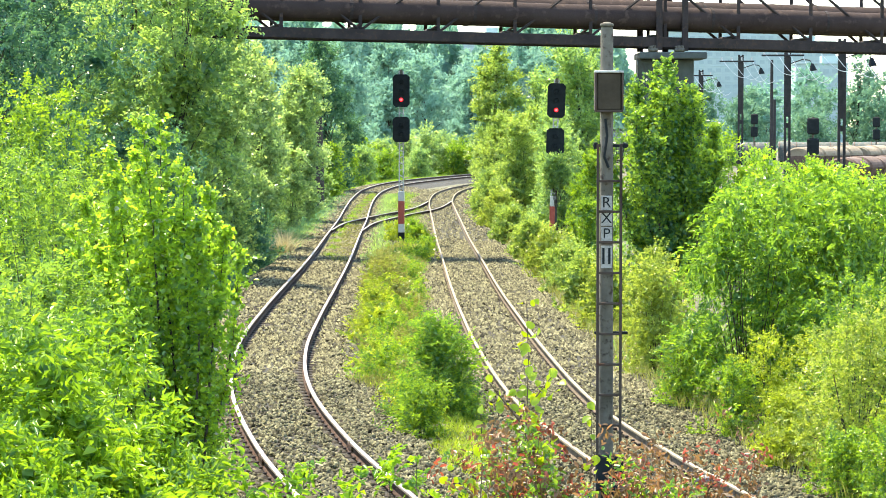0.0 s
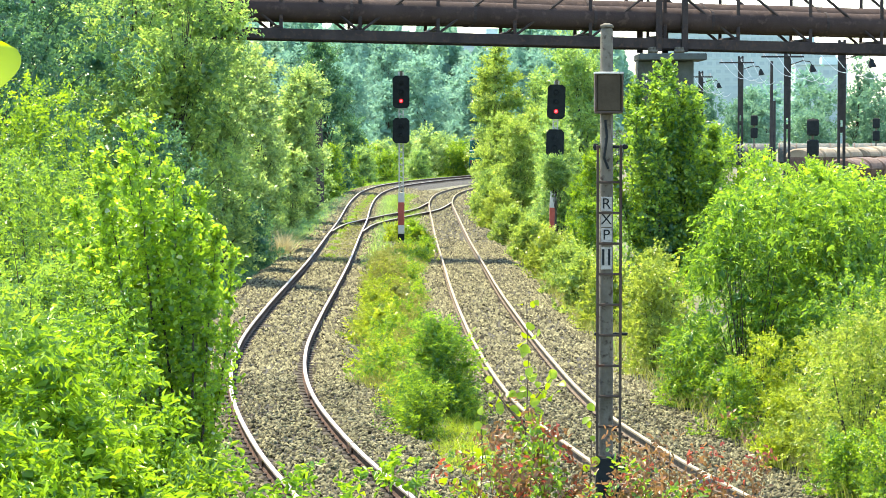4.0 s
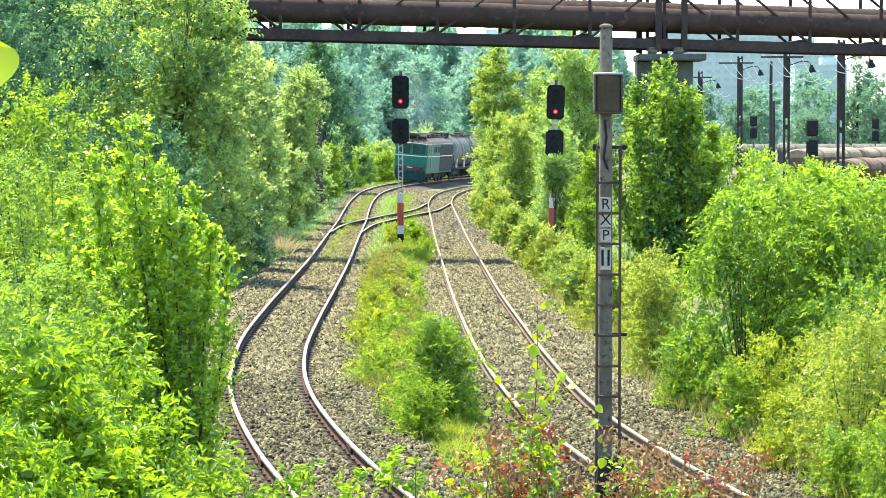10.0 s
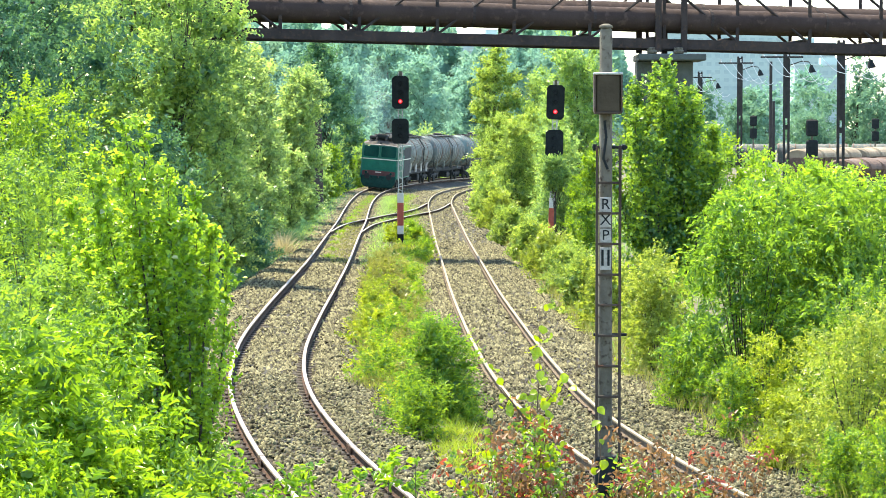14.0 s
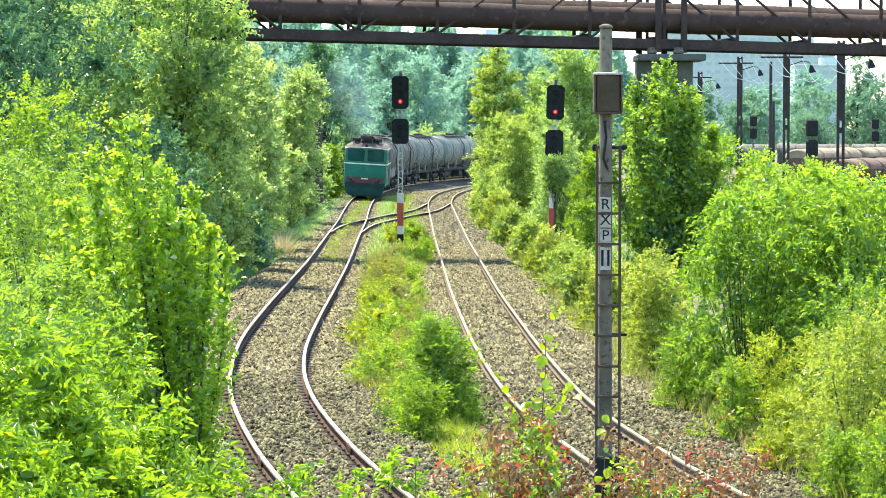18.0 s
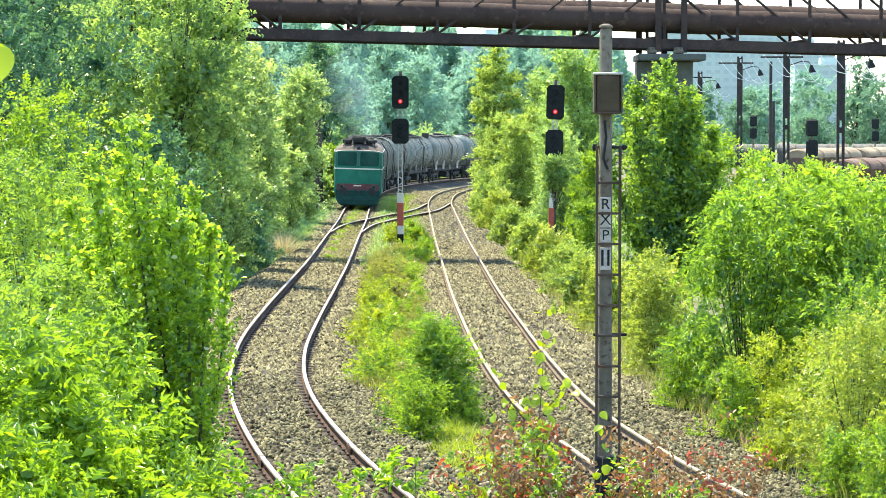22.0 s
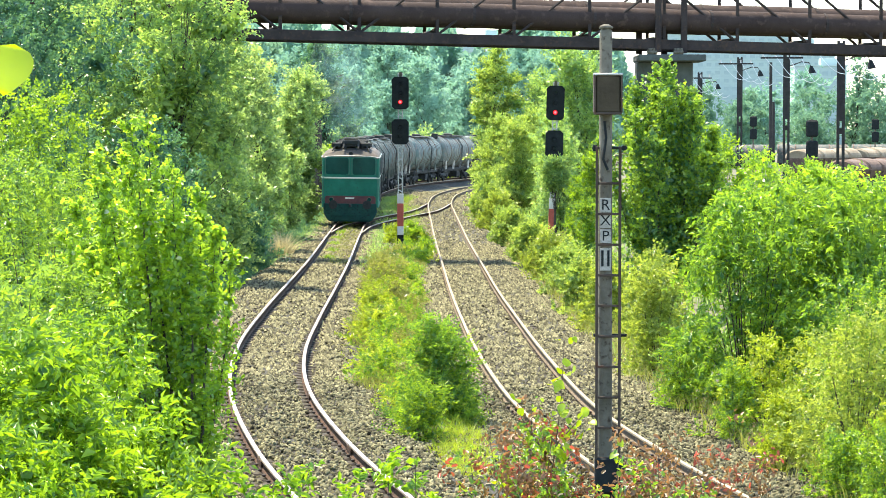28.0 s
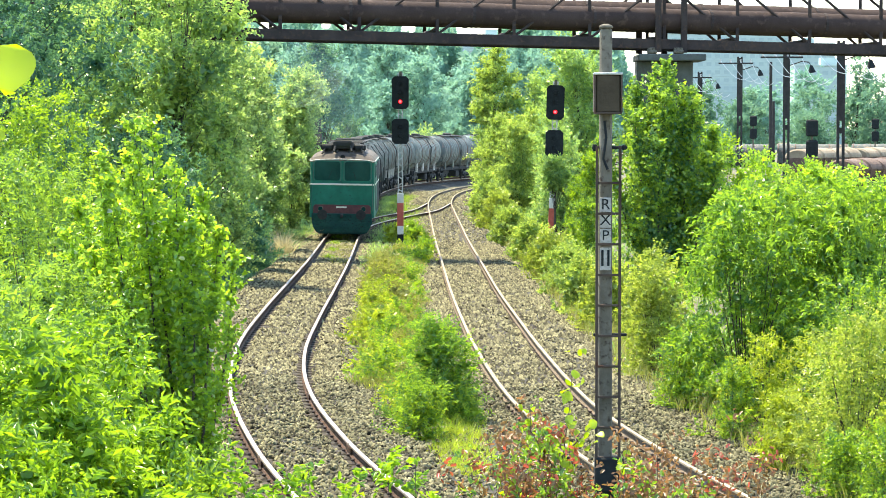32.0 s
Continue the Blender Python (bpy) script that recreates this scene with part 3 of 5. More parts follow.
# ---- colour-light signals ----
def signal(x, y, z, top, label, lit, lean=0.0):
    """Tall mast with a lower two-light and an upper three-light head."""
    ob = thing("railway_signal", pose(x, y, z, 0, lean, 0), label, "signal", "red signals beside the tracks")
    h = top - z
    mast = Mesh()
    for dx in (-.09, .09):
        mast.box((dx, 0, 2.1 + (h - 2.1) / 2), (.055, .12, h - 2.1), .006)
    for k in range(int((h - 2.3) / .28)):
        mast.box((0, -.03, 2.3 + k * .28), (.15, .03, .05), .005, Matrix.Rotation(.5 if k % 2 else -.5, 3, "Y"))
    part("mast", mast, M_PALE, ob, "pale latticed steel mast")
    for i, (za, zb, m, nm) in enumerate(((0, .62, M_BLACK, "black_band"), (.62, 1.0, M_WHITE, "white_band"), (1.0, 2.02, M_RED, "red_band"), (2.02, 2.45, M_WHITE, "white_band"))):
        part(nm, Mesh().box((0, 0, (za + zb) / 2), (.28, .2, zb - za), .01), m, ob)
    for nm, zc, hh, lamps in (("upper_head", h - .88, 1.45, 3), ("lower_head", h - 2.6, 1.12, 2)):
        pl = Mesh()
        w, c = .375, .12
        pts = [(-w + c, -hh / 2), (w - c, -hh / 2), (w, -hh / 2 + c), (w, hh / 2 - c), (w - c, hh / 2), (-w + c, hh / 2), (-w, hh / 2 - c), (-w, -hh / 2 + c)]
        pl.loft([[(u, yq, zc + v) for u, v in pts] for yq in (-.16, -.13)])
        hd = part(nm, pl, M_BLACK, ob, "black backplate")
        cs = Mesh().box((0, .02, zc), (.42, .28, hh - .16), .03)
        part("lamp_case", cs, M_BLACK, hd)
        for k in range(lamps):
            lz = zc + (k - (lamps - 1) / 2) * .4
            on = lit and nm == "upper_head" and k == 0
            ring = Mesh()
            ring.loft([[(math.cos(a) * r, yq, lz + math.sin(a) * r) for a in np.linspace(0, 2 * math.pi, 16, False)] for yq, r in ((-.16, .115), (-.2, .11), (-.2, .1), (-.165, .1))], True, False)
            part("lamp_hood", ring, M_BLACK, hd)
            ls = Mesh()
            ls.loft([[(math.cos(a) * r, yq, lz + math.sin(a) * r) for a in np.linspace(0, 2 * math.pi, 16, False)] for yq, r in ((-.165, .095), (-.185, .07))], True, True)
            part("lamp_lens", ls, M_RIM if on else M_BLACK, hd, "dim red lens" if on else "")
            if on:
                part("lamp_core", Mesh().loft([[(math.cos(a) * r, yq, lz + math.sin(a) * r) for a in np.linspace(0, 2 * math.pi, 12, False)] for yq, r in ((-.186, .055), (-.2, .035))]), M_LAMP, hd, "glowing red core")
    part("finial", Mesh().tube([(0, 0, h - .2), (0, 0, h + .06)], .06, 8), M_GALV, ob)
    return ob


signal(-1.9, 112, -.36, 7.45, "colour-light signal showing red on a red and white banded mast", True)
signal(4.55, 106, -.4, 6.96, "leaning colour-light signal showing red, half hidden in bushes", True, 1.6)


# concrete darkened to put the shade under the bridge into its colour
M_PIER = mat("shaded_concrete", (.042, .054, .05), (.075, .09, .083), .9, 0, 1.2, .3, 20, c3=(.05, .05, .048))


# ---- pipe bridge over the tracks ----
def pipe_bridge():
    ob = thing("pipe_bridge", pose(0, 0, 0), "rusty pipeline bridge of steel trusses over the tracks", "pipe bridge", kind="structure")
    a, b = Vector((-26.9, 97.2, 9.27)), Vector((35.2, 112.7, 8.2))
    d = (b - a)
    run = d.normalized()
    out = Vector((run.y, -run.x, 0)).normalized()

    def at(x, o, z):
        q = (x - a.x) / d.x
        return a + d * q + out * o + Vector((0, 0, z))

    rz = Matrix.Rotation(math.atan2(run.y, run.x), 3, "Z") @ Matrix.Rotation(-math.asin(run.z), 3, "Y")
    for o in (-1.1, 1.1):
        part("bottom_chord", Mesh().box(at(4, o, -.16), (d.length, .28, .43), .02, rz), M_BEAM, ob, "dark girder")
        part("top_chord", Mesh().box(at(4, o, 2.55), (d.length, .22, .26), .02, rz), M_BEAM, ob)
    for o, z, r in ((-.35, 1.0, .64), (.75, .86, .48)):
        pp = Mesh().tube([at(x, o, z + .012 * math.sin(x)) for x in np.linspace(-26.9, 35.2, 40)], r, 20)
        pi = part("pipe", pp, M_PIPE, ob, "rusty brown insulated pipe", True)
        for k in range(12):
            x = -24 + k * 5
            part("pipe_band", Mesh().tube([at(x - .06, o, z), at(x + .06, o, z)], r + .02, 20), M_BEAM, pi)
    for k in range(19):
        x = -25.7 + k * 3.15
        for o in (-1.1, 1.1):
            part("truss_post", Mesh().box(at(x, o, 1.2), (.14, .12, 2.6), .01), M_BEAM, ob)
            za, zb = (0, 2.45) if -4 < x < 8 or x > 21 else (2.45, 0)
            part("truss_diagonal", Mesh().tube([at(x, o, za), at(x + 3.15, o, zb)], .06, 6), M_BEAM, ob)
        part("cross_beam", Mesh().tube([at(x, -1.1, .12), at(x, 1.1, .12)], .09, 6), M_BEAM, ob)
    for x in (9.2, -27.5):
        base = at(x, 0, -.45)
        part("pier_cap", Mesh().box((base.x + .33, base.y, 7.94), (2.82, 3.2, .28), .04), M_PIER, ob, "grey concrete pier head")
        part("pier", Mesh().box((base.x + .1, base.y, 3.6), (2.35, 1.4, 8.4), .05), M_PIER, ob, "mottled grey concrete pier, darkened for shade")
        for dx in (-.5, .6):
            part("bearing", Mesh().box((base.x + dx, base.y - 1.2, 8.2), (.36, .5, .3), .03).tube([(base.x + dx - .2, base.y - 1.5, 8.16), (base.x + dx + .2, base.y - 1.5, 8.16)], .07, 8), M_GALV, ob, "grey roller bearing")
        for dx in (-.55, .55):
            for o in (-1.12, 1.12):
                p = at(x + dx, o * 1.12, 0)
                part("portal_post", Mesh().box((p.x, p.y, p.z + 1.5), (.26, .22, 4.0), .015), M_BEAM, ob)
    return ob


pipe_bridge()


# ---- signal mast near the camera ----
M_PLATE = mat("dirty_white_plate", (.22, .22, .20), (.36, .36, .33), .7, 0, 9, .1, 40, c3=(.15, .145, .125))
M_LADDER = mat("rusty_ladder", (.035, .026, .02), (.075, .06, .048), .85, 0, 1.4, .3, 40, c3=(.07, .035, .022), spec=.15)


def near_mast():
    ob = thing("signal_mast", pose(1.94, 30, -.4), "grey signal post with box, ladder and lettered plates", "signal")
    h = 6.26 + .4
    part("post", Mesh().tube([(0, 0, 0), (0, 0, 1.4), (0, 0, h - .04), (0, 0, h)], [.095, .09, .075, .06], 14), M_GALV, ob, "weathered grey steel tube", True)
    part("post_cap", Mesh().tube([(0, 0, h), (0, 0, h + .03), (0, 0, h + .05)], [.085, .075, .03], 14), M_GALV, ob, "", True)
    bx = part("signal_box", Mesh().box((.015, -.14, h - .78), (.3, .2, .45), .02), mat("box_paint", (.034, .028, .018), (.056, .046, .031), .75, 0, 4, .2, 30, spec=.15), ob, "back of a grey-brown signal head")
    part("box_rim", Mesh().box((.015, -.14, h - 1.01), (.32, .23, .03), .008)
         .box((-.143, -.14, h - .78), (.022, .235, .45), .006).box((.173, -.14, h - .78), (.022, .235, .45), .006), M_LADDER, bx)
    # the bright sunlit top edge is put in as a pale strip
    part("box_top", Mesh().box((.015, -.14, h - .545), (.345, .25, .028), .008), M_PALE, bx, "lid coloured pale for the sun on it")
    for zb in (h - .66, h - .98):
        part("bracket", Mesh().box((.04, .0, zb), (.1, .3, .05), .01), M_BLACK, ob)
    cab = Mesh().tube([(-.02, -.085, h - 1.1), (.0, -.1, h - 1.3), (-.035, -.1, h - 1.55), (.02, -.095, h - 1.68)], .016, 6)
    part("cable", cab, M_BLACK, ob)
    part("ladder_bracket", Mesh().box((.05, 0, h - 1.42), (.42, .05, .035), .006).box((-.13, -.01, h - 1.42), (.05, .08, .08), .01).box((.22, -.01, h - 1.42), (.05, .08, .06), .01), M_BLACK, ob)
    part("ladder_bracket", Mesh().box((.06, 0, 3.0), (.4, .05, .035), .006), M_BLACK, ob)
    for x in (-.108, .165):
        part("ladder_rail", Mesh().box((x, -.12, (h - 1.4) / 2), (.032, .045, h - 1.4), .004), M_LADDER, ob)
    for k in range(14):
        z = 4.82 - k * .365
        if z > .3:
            part("rung", Mesh().box((.028, -.12, z), (.265, .03, .028), .004), M_LADDER, ob)
    ink = M_BLACK
    for txt, z, hh in (("R", 4.56, .172), ("X", 4.375, .178), ("P", 4.19, .165), ("II", 3.915, .27)):
        pl = part("name_plate", Mesh().box((-.005, -.098, z), (.13, .012, hh), .003), M_PLATE, ob, "dirty white letter plate")
        cu = bpy.data.curves.new("letter", "FONT")
        cu.body, cu.size, cu.align_x, cu.align_y, cu.extrude = txt, hh * 1.05, "CENTER", "CENTER", .002
        tmp = new("letter", cu)
        me = bpy.data.meshes.new_from_object(tmp)
        bpy.data.objects.remove(tmp)
        me.materials.clear()
        me.materials.append(ink)
        lt = new("letter", me)
        lt.parent = pl
        lt.matrix_local = Matrix.Translation((-.005, -.108, z)) @ Matrix.Rotation(radians(90), 4, "X")
    part("junction_box", Mesh().box((.05, -.04, 1.33), (.34, .25, .42), .02), M_BLACK, ob, "black junction box")
    part("junction_foot", Mesh().box((.04, 0, .75), (.2, .2, .8), .02), M_BLACK, ob)
    part("footing", Mesh().box((.02, 0, -.05), (.6, .6, .3), .03), M_CONC, ob)
    return ob


near_mast()


cb = thing("concrete_piece", pose(3.9, 37.3, -.24, 0, -6, 12), "pale broken end of a concrete sleeper in the ballast", "concrete piece")
part("block", Mesh().box((0, 0, .03), (.36, .13, .12), .025), M_CONC, cb)


# ---- plants ----
# beside the curving track, from the near bank to the far trees
SAPLING = leader_tree("sapling", "leafy bright green poplar sapling beside the track", "tree", -3.86, 33, -.45, 5.95, 1.66, 18, 2500, 10, .066, LF_SAP, 11, .42, .85, .55, True, .36)
for i, (x, y, h, r) in enumerate(((-2.25, 13.4, 2.25, .55), (-1.95, 12.8, 2.2, .55), (-1.65, 13.2, 1.72, .42), (-1.35, 12.4, 1.42, .38), (-2.1, 12.0, 1.75, .5), (-1.75, 11.6, 1.45, .45))):
    plant("bush", "large-leaved bright green bush on the bank", "bush", x, y, 1.7 + (13 - y) * .17, h, r, 7600, .064, LF_FRONT, 12 + i * 40, "bush", 34, .1, aspect=.36, hang=.5, per=11, rise=.8, droop=.6, shoot_len=.24,
          group="bushes on the bank", crad=.37)
for i, (x, y, h, r) in enumerate(((-2.45, 15.6, 2.2, .6), (-2.0, 15.8, 1.8, .45), (-1.55, 15.2, 1.4, .4), (-2.9, 18.5, 2.7, .8), (-2.55, 18.5, 1.85, .6), (-1.8, 17.5, 1.3, .4), (-3.3, 22, 3.0, .9), (-1.3, 14.6, 1.1, .35))):
    plant("bush", "dense bright green bush lower on the bank", "bush", x, y, -.55 + 3.9 * (27 - y) / 22, h, r, 6500, .066, LF_FRONT if i % 2 else LF_BRIGHT, 480 + i, "bush", 30, .05, hang=.4, per=9, rise=.7, droop=.4, shoot_len=.28,
          group="bushes on the bank", crad=.3, aspect=.4)
plant("bush", "low bright green bush with pointed leaves", "bush", -1.0, 13.5, 1.5, 1.72, .36, 1500, .05, LF_FRONT, 14, "bush", 18, .1, aspect=.5, hang=.4, full=True)
plant("bush", "low bright green bush with pointed leaves", "bush", -.45, 14, 1.4, 1.76, .36, 1000, .048, LF_FRONT, 15, "bush", 16, .1, aspect=.5, hang=.4, full=True)
for i, (x, y, h, r) in enumerate(((-.78, 13.8, 1.62, .24), (-.2, 14.2, 1.7, .24), (-.6, 13.2, 1.42, .22))):
    plant("bush", "leafy tips of low bushes on the bank", "bush", x, y, 1.68, h * .95, r, 600, .045, LF_FRONT, 495 + i, "bush", 14, .1, aspect=.45, hang=.4, full=True, group="bushes on the bank")
plant("bush", "tangled green bush with reddish stems", "bush", -6.3, 40, -.5, 5.0, 1.5, 14000, .085, LF_MAPLE, 16, "bush", 40, .05, aspect=.4)
plant("bush", "tangled green bush beside the sapling", "bush", -4.75, 30, -.4, 3.9, 1.1, 10000, .075, LF_MAPLE, 17, "bush", 34, .05, aspect=.3, hang=.1)
plant("bush", "dense yellow-green bush by the track", "bush", -9.0, 56, -.55, 6.3, 2.1, 14000, .1, LF_BRIGHT, 18, "bush", 36, .05)
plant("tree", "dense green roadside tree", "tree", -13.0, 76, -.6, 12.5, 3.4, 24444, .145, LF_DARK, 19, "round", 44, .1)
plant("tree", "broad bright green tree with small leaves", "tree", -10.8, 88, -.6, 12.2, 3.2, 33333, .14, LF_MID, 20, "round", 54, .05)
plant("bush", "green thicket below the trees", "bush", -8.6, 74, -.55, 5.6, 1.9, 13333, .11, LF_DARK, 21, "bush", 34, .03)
plant("tree", "bright green tree leaning over the track", "tree", -9.6, 108, -.6, 10.6, 2.6, 26000, .16, LF_SILVER, 22, "round", 44, .1)
plant("bush", "dark green thicket at the foot of the trees", "bush", -8.5, 97, -.55, 4.8, 1.5, 10000, .12, LF_MID, 23, "bush", 30, .03)
plant("tree", "silvery green tree beside the track", "tree", -7.95, 136, -.6, 8.6, 1.55, 19000, .17, LF_SILVER, 24, "round", 40, .1)
plant("bush", "dark green thicket beside the far track", "bush", -8.7, 122, -.55, 4.4, 1.2, 6500, .14, LF_MID, 25, "bush", 26, .03)
plant("tree", "silvery green tree beside the track", "tree", -8.7, 119, -.6, 9.0, 1.65, 16000, .165, LF_SILVER, 36, "round", 40, .08)
plant("bush", "silvery thicket under the trees", "bush", -7.8, 128, -.55, 4.4, .95, 6500, .13, LF_SILVER, 37, "bush", 24, .03)
plant("tree", "tall dark green poplar tree", "tree", -9.0, 195, -.6, 12.5, 2.4, 18000, .2, LF_DARK, 26, "column", 40, .1)
plant("tree", "silvery green young tree", "tree", -9.4, 160, -.6, 7.6, 1.6, 13333, .19, LF_SILVER, 27, "round", 30, .2)
plant("tree", "bushy bright green tree", "tree", -12.5, 118, -.6, 13.5, 3.0, 24444, .17, LF_MID, 28, "round", 44, .1)
plant("bush", "bright green bush beside the bend", "bush", -8.2, 182, -.55, 4.2, 1.2, 5000, .17, LF_BRIGHT, 29, "bush", 22, .03)

plant("tree", "bright green tree hiding the end of the pipe bridge", "tree", -9.0, 84, -.6, 11.2, 2.1, 21111, .14, LF_MID, 30, "round", 50, .05)
plant("tree", "dark green tree at the edge of the thicket", "tree", -12.8, 70, -.6, 11.5, 2.4, 18888, .11, LF_DARK, 31, "round", 44, .05)
plant("tree", "bright green tree beside the bridge", "tree", -8.0, 91, -.6, 8.0, 1.4, 13333, .135, LF_SILVER, 32, "round", 36, .12)
plant("bush", "bright green bush under the trees", "bush", -7.6, 60, -.55, 4.6, 1.5, 11111, .1, LF_BRIGHT, 33, "bush", 32, .03)
plant("bush", "tangled bush with pale leaves", "bush", -6.9, 47, -.5, 4.4, 1.4, 9000, .085, LF_BRIGHT, 34, "bush", 32, .03)
plant("bush", "yellow-green bush on the bank", "bush", -4.2, 24, .0, 3.6, 1.0, 8000, .065, LF_MAPLE, 35, "bush", 30, .03)
for i, (x, y, h, r) in enumerate(((-8.6, 200, 3.4, 1.3), (-8.3, 214, 3.2, 1.4), (-7.4, 228, 3.4, 1.5), (-5.3, 241, 3.2, 1.6), (-2.3, 252, 3.0, 1.6), (1.2, 262, 3.4, 1.8), (-8.4, 168, 2.4, 1.0))):
    plant("bush", "bright green bush outside the bend", "bush", x, y, -.55, h, r, 6000, .17, LF_BRIGHT if i % 2 else LF_MID, 420 + i, "bush", 26, .03, group="bushes behind the bend")
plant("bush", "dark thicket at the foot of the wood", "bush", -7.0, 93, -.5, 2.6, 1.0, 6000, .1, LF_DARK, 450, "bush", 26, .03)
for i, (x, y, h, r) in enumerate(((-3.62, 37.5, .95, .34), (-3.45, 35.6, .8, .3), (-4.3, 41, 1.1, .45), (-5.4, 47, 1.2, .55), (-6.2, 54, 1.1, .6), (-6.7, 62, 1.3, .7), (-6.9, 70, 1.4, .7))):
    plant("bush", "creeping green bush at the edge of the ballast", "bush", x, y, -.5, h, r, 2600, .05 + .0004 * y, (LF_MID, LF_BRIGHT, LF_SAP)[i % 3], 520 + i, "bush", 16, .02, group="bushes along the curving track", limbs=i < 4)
# dark column added for a shaded trunk at the edge of the trees
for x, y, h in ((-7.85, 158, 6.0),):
    ob = thing("old_post", pose(x, y, -.5), "dark trunk-like column standing for shade among the trees", "post", "old posts")
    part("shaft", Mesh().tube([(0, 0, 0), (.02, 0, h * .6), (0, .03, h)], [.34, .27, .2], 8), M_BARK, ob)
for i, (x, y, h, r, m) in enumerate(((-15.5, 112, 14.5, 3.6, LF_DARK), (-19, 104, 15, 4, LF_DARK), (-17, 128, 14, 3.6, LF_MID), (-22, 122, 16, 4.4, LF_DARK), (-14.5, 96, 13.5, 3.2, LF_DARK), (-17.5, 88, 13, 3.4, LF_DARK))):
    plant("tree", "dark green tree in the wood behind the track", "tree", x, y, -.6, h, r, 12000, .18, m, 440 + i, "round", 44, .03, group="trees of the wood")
# behind the bend
rng = np.random.default_rng(5)
for i in range(9):
    plant("bush", "hazy green bush behind the bend of the track", "bush", -10.5 + i * 2.1, 262 + rng.uniform(-4, 6), -.55, rng.uniform(3.6, 5.6), rng.uniform(1.5, 2.1), 4200, .24,
          LF_BRIGHT if i in (1, 6) else LF_SILVER, 40 + i, "bush", 24, .03, group="bushes behind the bend")
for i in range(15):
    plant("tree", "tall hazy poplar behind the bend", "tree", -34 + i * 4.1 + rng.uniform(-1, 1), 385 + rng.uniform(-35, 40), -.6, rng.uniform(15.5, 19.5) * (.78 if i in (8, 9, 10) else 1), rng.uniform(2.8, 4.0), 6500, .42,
          LF_HAZE, 220 + i, "column" if i % 3 else "round", 36, .03, group="distant trees")
for i, (x, y, h, r, m) in enumerate(((-13, 330, 13.5, 3.6, LF_HAZE), (-6.5, 300, 10.5, 2.7, LF_HAZE), (-2.5, 350, 15, 3.8, LF_HAZE), (3.5, 330, 12.5, 3.2, LF_HAZE),
                                     (-20, 400, 21, 5, LF_HAZE), (-9, 430, 21, 5, LF_HAZE), (9, 420, 15, 4.5, LF_HAZE), (16, 380, 16, 4.2, LF_HAZE), (-30, 380, 20, 5, LF_HAZE))):
    plant("tree", "distant poplar with haze in its bluish leaf colour", "tree", x, y, -.6, h, r, 6500, .42, m, 60 + i, "column" if i % 2 else "round", 34, .08, group="distant trees")

# along the second track
plant("tree", "tall slender green tree beside the track", "tree", 3.6, 186, -.5, 11.6, 1.75, 20000, .19, LF_OLIVE, 80, "column", 44, .02)
plant("bush", "green bush hiding the bend", "bush", 3.75, 172, -.5, 6.2, 1.7, 20000, .13, LF_OLIVE, 81, "bush", 60, .02)
plant("bush", "bushy young tree beside the second track", "bush", 4.3, 150, -.5, 5.8, 1.7, 18000, .12, LF_OLIVE, 82, "bush", 60, .02)
plant("tree", "green tree behind the signal", "tree", 8.3, 150, -.6, 10.9, 2.7, 20000, .18, LF_MID, 83, "round", 42, .05)
plant("bush", "bright green bush round the signal", "bush", 5.3, 113, -.5, 5.6, 1.35, 13000, .11, LF_MID, 84, "bush", 32, .02)
plant("bush", "bright green bush in front of the signal", "bush", 5.75, 98, -.5, 4.7, 1.0, 10000, .095, LF_BRIGHT, 85, "bush", 28, .02)
leader_tree("tree", "young maple with bright leaves", "tree", 6.6, 75, -.5, 7.95, 2.5, 20, 4300, 10, .115, LF_MAPLE, 86, 0, .9, .3, False, .42, .03, .05)
plant("bush", "broad bush with drooping compound leaves", "bush", 6.0, 49.5, -.5, 4.5, 1.75, 14500, .12, LF_ASH, 87, "bush", 40, .02, aspect=.32, hang=.75, per=13, rise=.45, droop=.75, shoot_len=.55, crad=.3)
plant("bush", "broad bush with drooping compound leaves", "bush", 8.15, 49, -.5, 4.35, 1.8, 14500, .12, LF_ASH, 88, "bush", 40, .02, aspect=.32, hang=.75, per=13, rise=.45, droop=.75, shoot_len=.55, crad=.3)
plant("bush", "light yellow-green feathery bush", "bush", 4.75, 56, -.5, 2.5, .95, 9000, .07, LF_FEATHER, 89, "bush", 34, .02)
plant("bush", "light yellow-green feathery bush", "bush", 6.6, 40, -.5, 2.6, 1.25, 13000, .055, LF_FEATHER, 90, "bush", 38, .02)
plant("bush", "green bush behind the yellow one", "bush", 7.4, 44, -.5, 3.0, 1.2, 9000, .075, LF_BRIGHT, 91, "bush", 34, .02)
for i, (x, y, h, r) in enumerate(((4.0, 92, 1.7, .95), (4.3, 84, 1.6, .95), (4.2, 76, 1.7, 1.0), (4.5, 69, 1.9, 1.0), (3.6, 104, 1.6, .9), (3.2, 118, 1.7, .95), (2.9, 132, 2.0, 1.0),
                                  (2.6, 146, 2.2, 1.0), (2.7, 158, 2.6, 1.0), (5.4, 64, 2.4, 1.0))):
    plant("bush", "low yellow-green scrub at the ballast edge", "bush", x, y, -.5, h, r * 1.1, 7000, .045 + y * .0005, LF_OLIVE if i % 3 else LF_FEATHER, 100 + i, "bush", 60, .02, group="scrub along the second track")
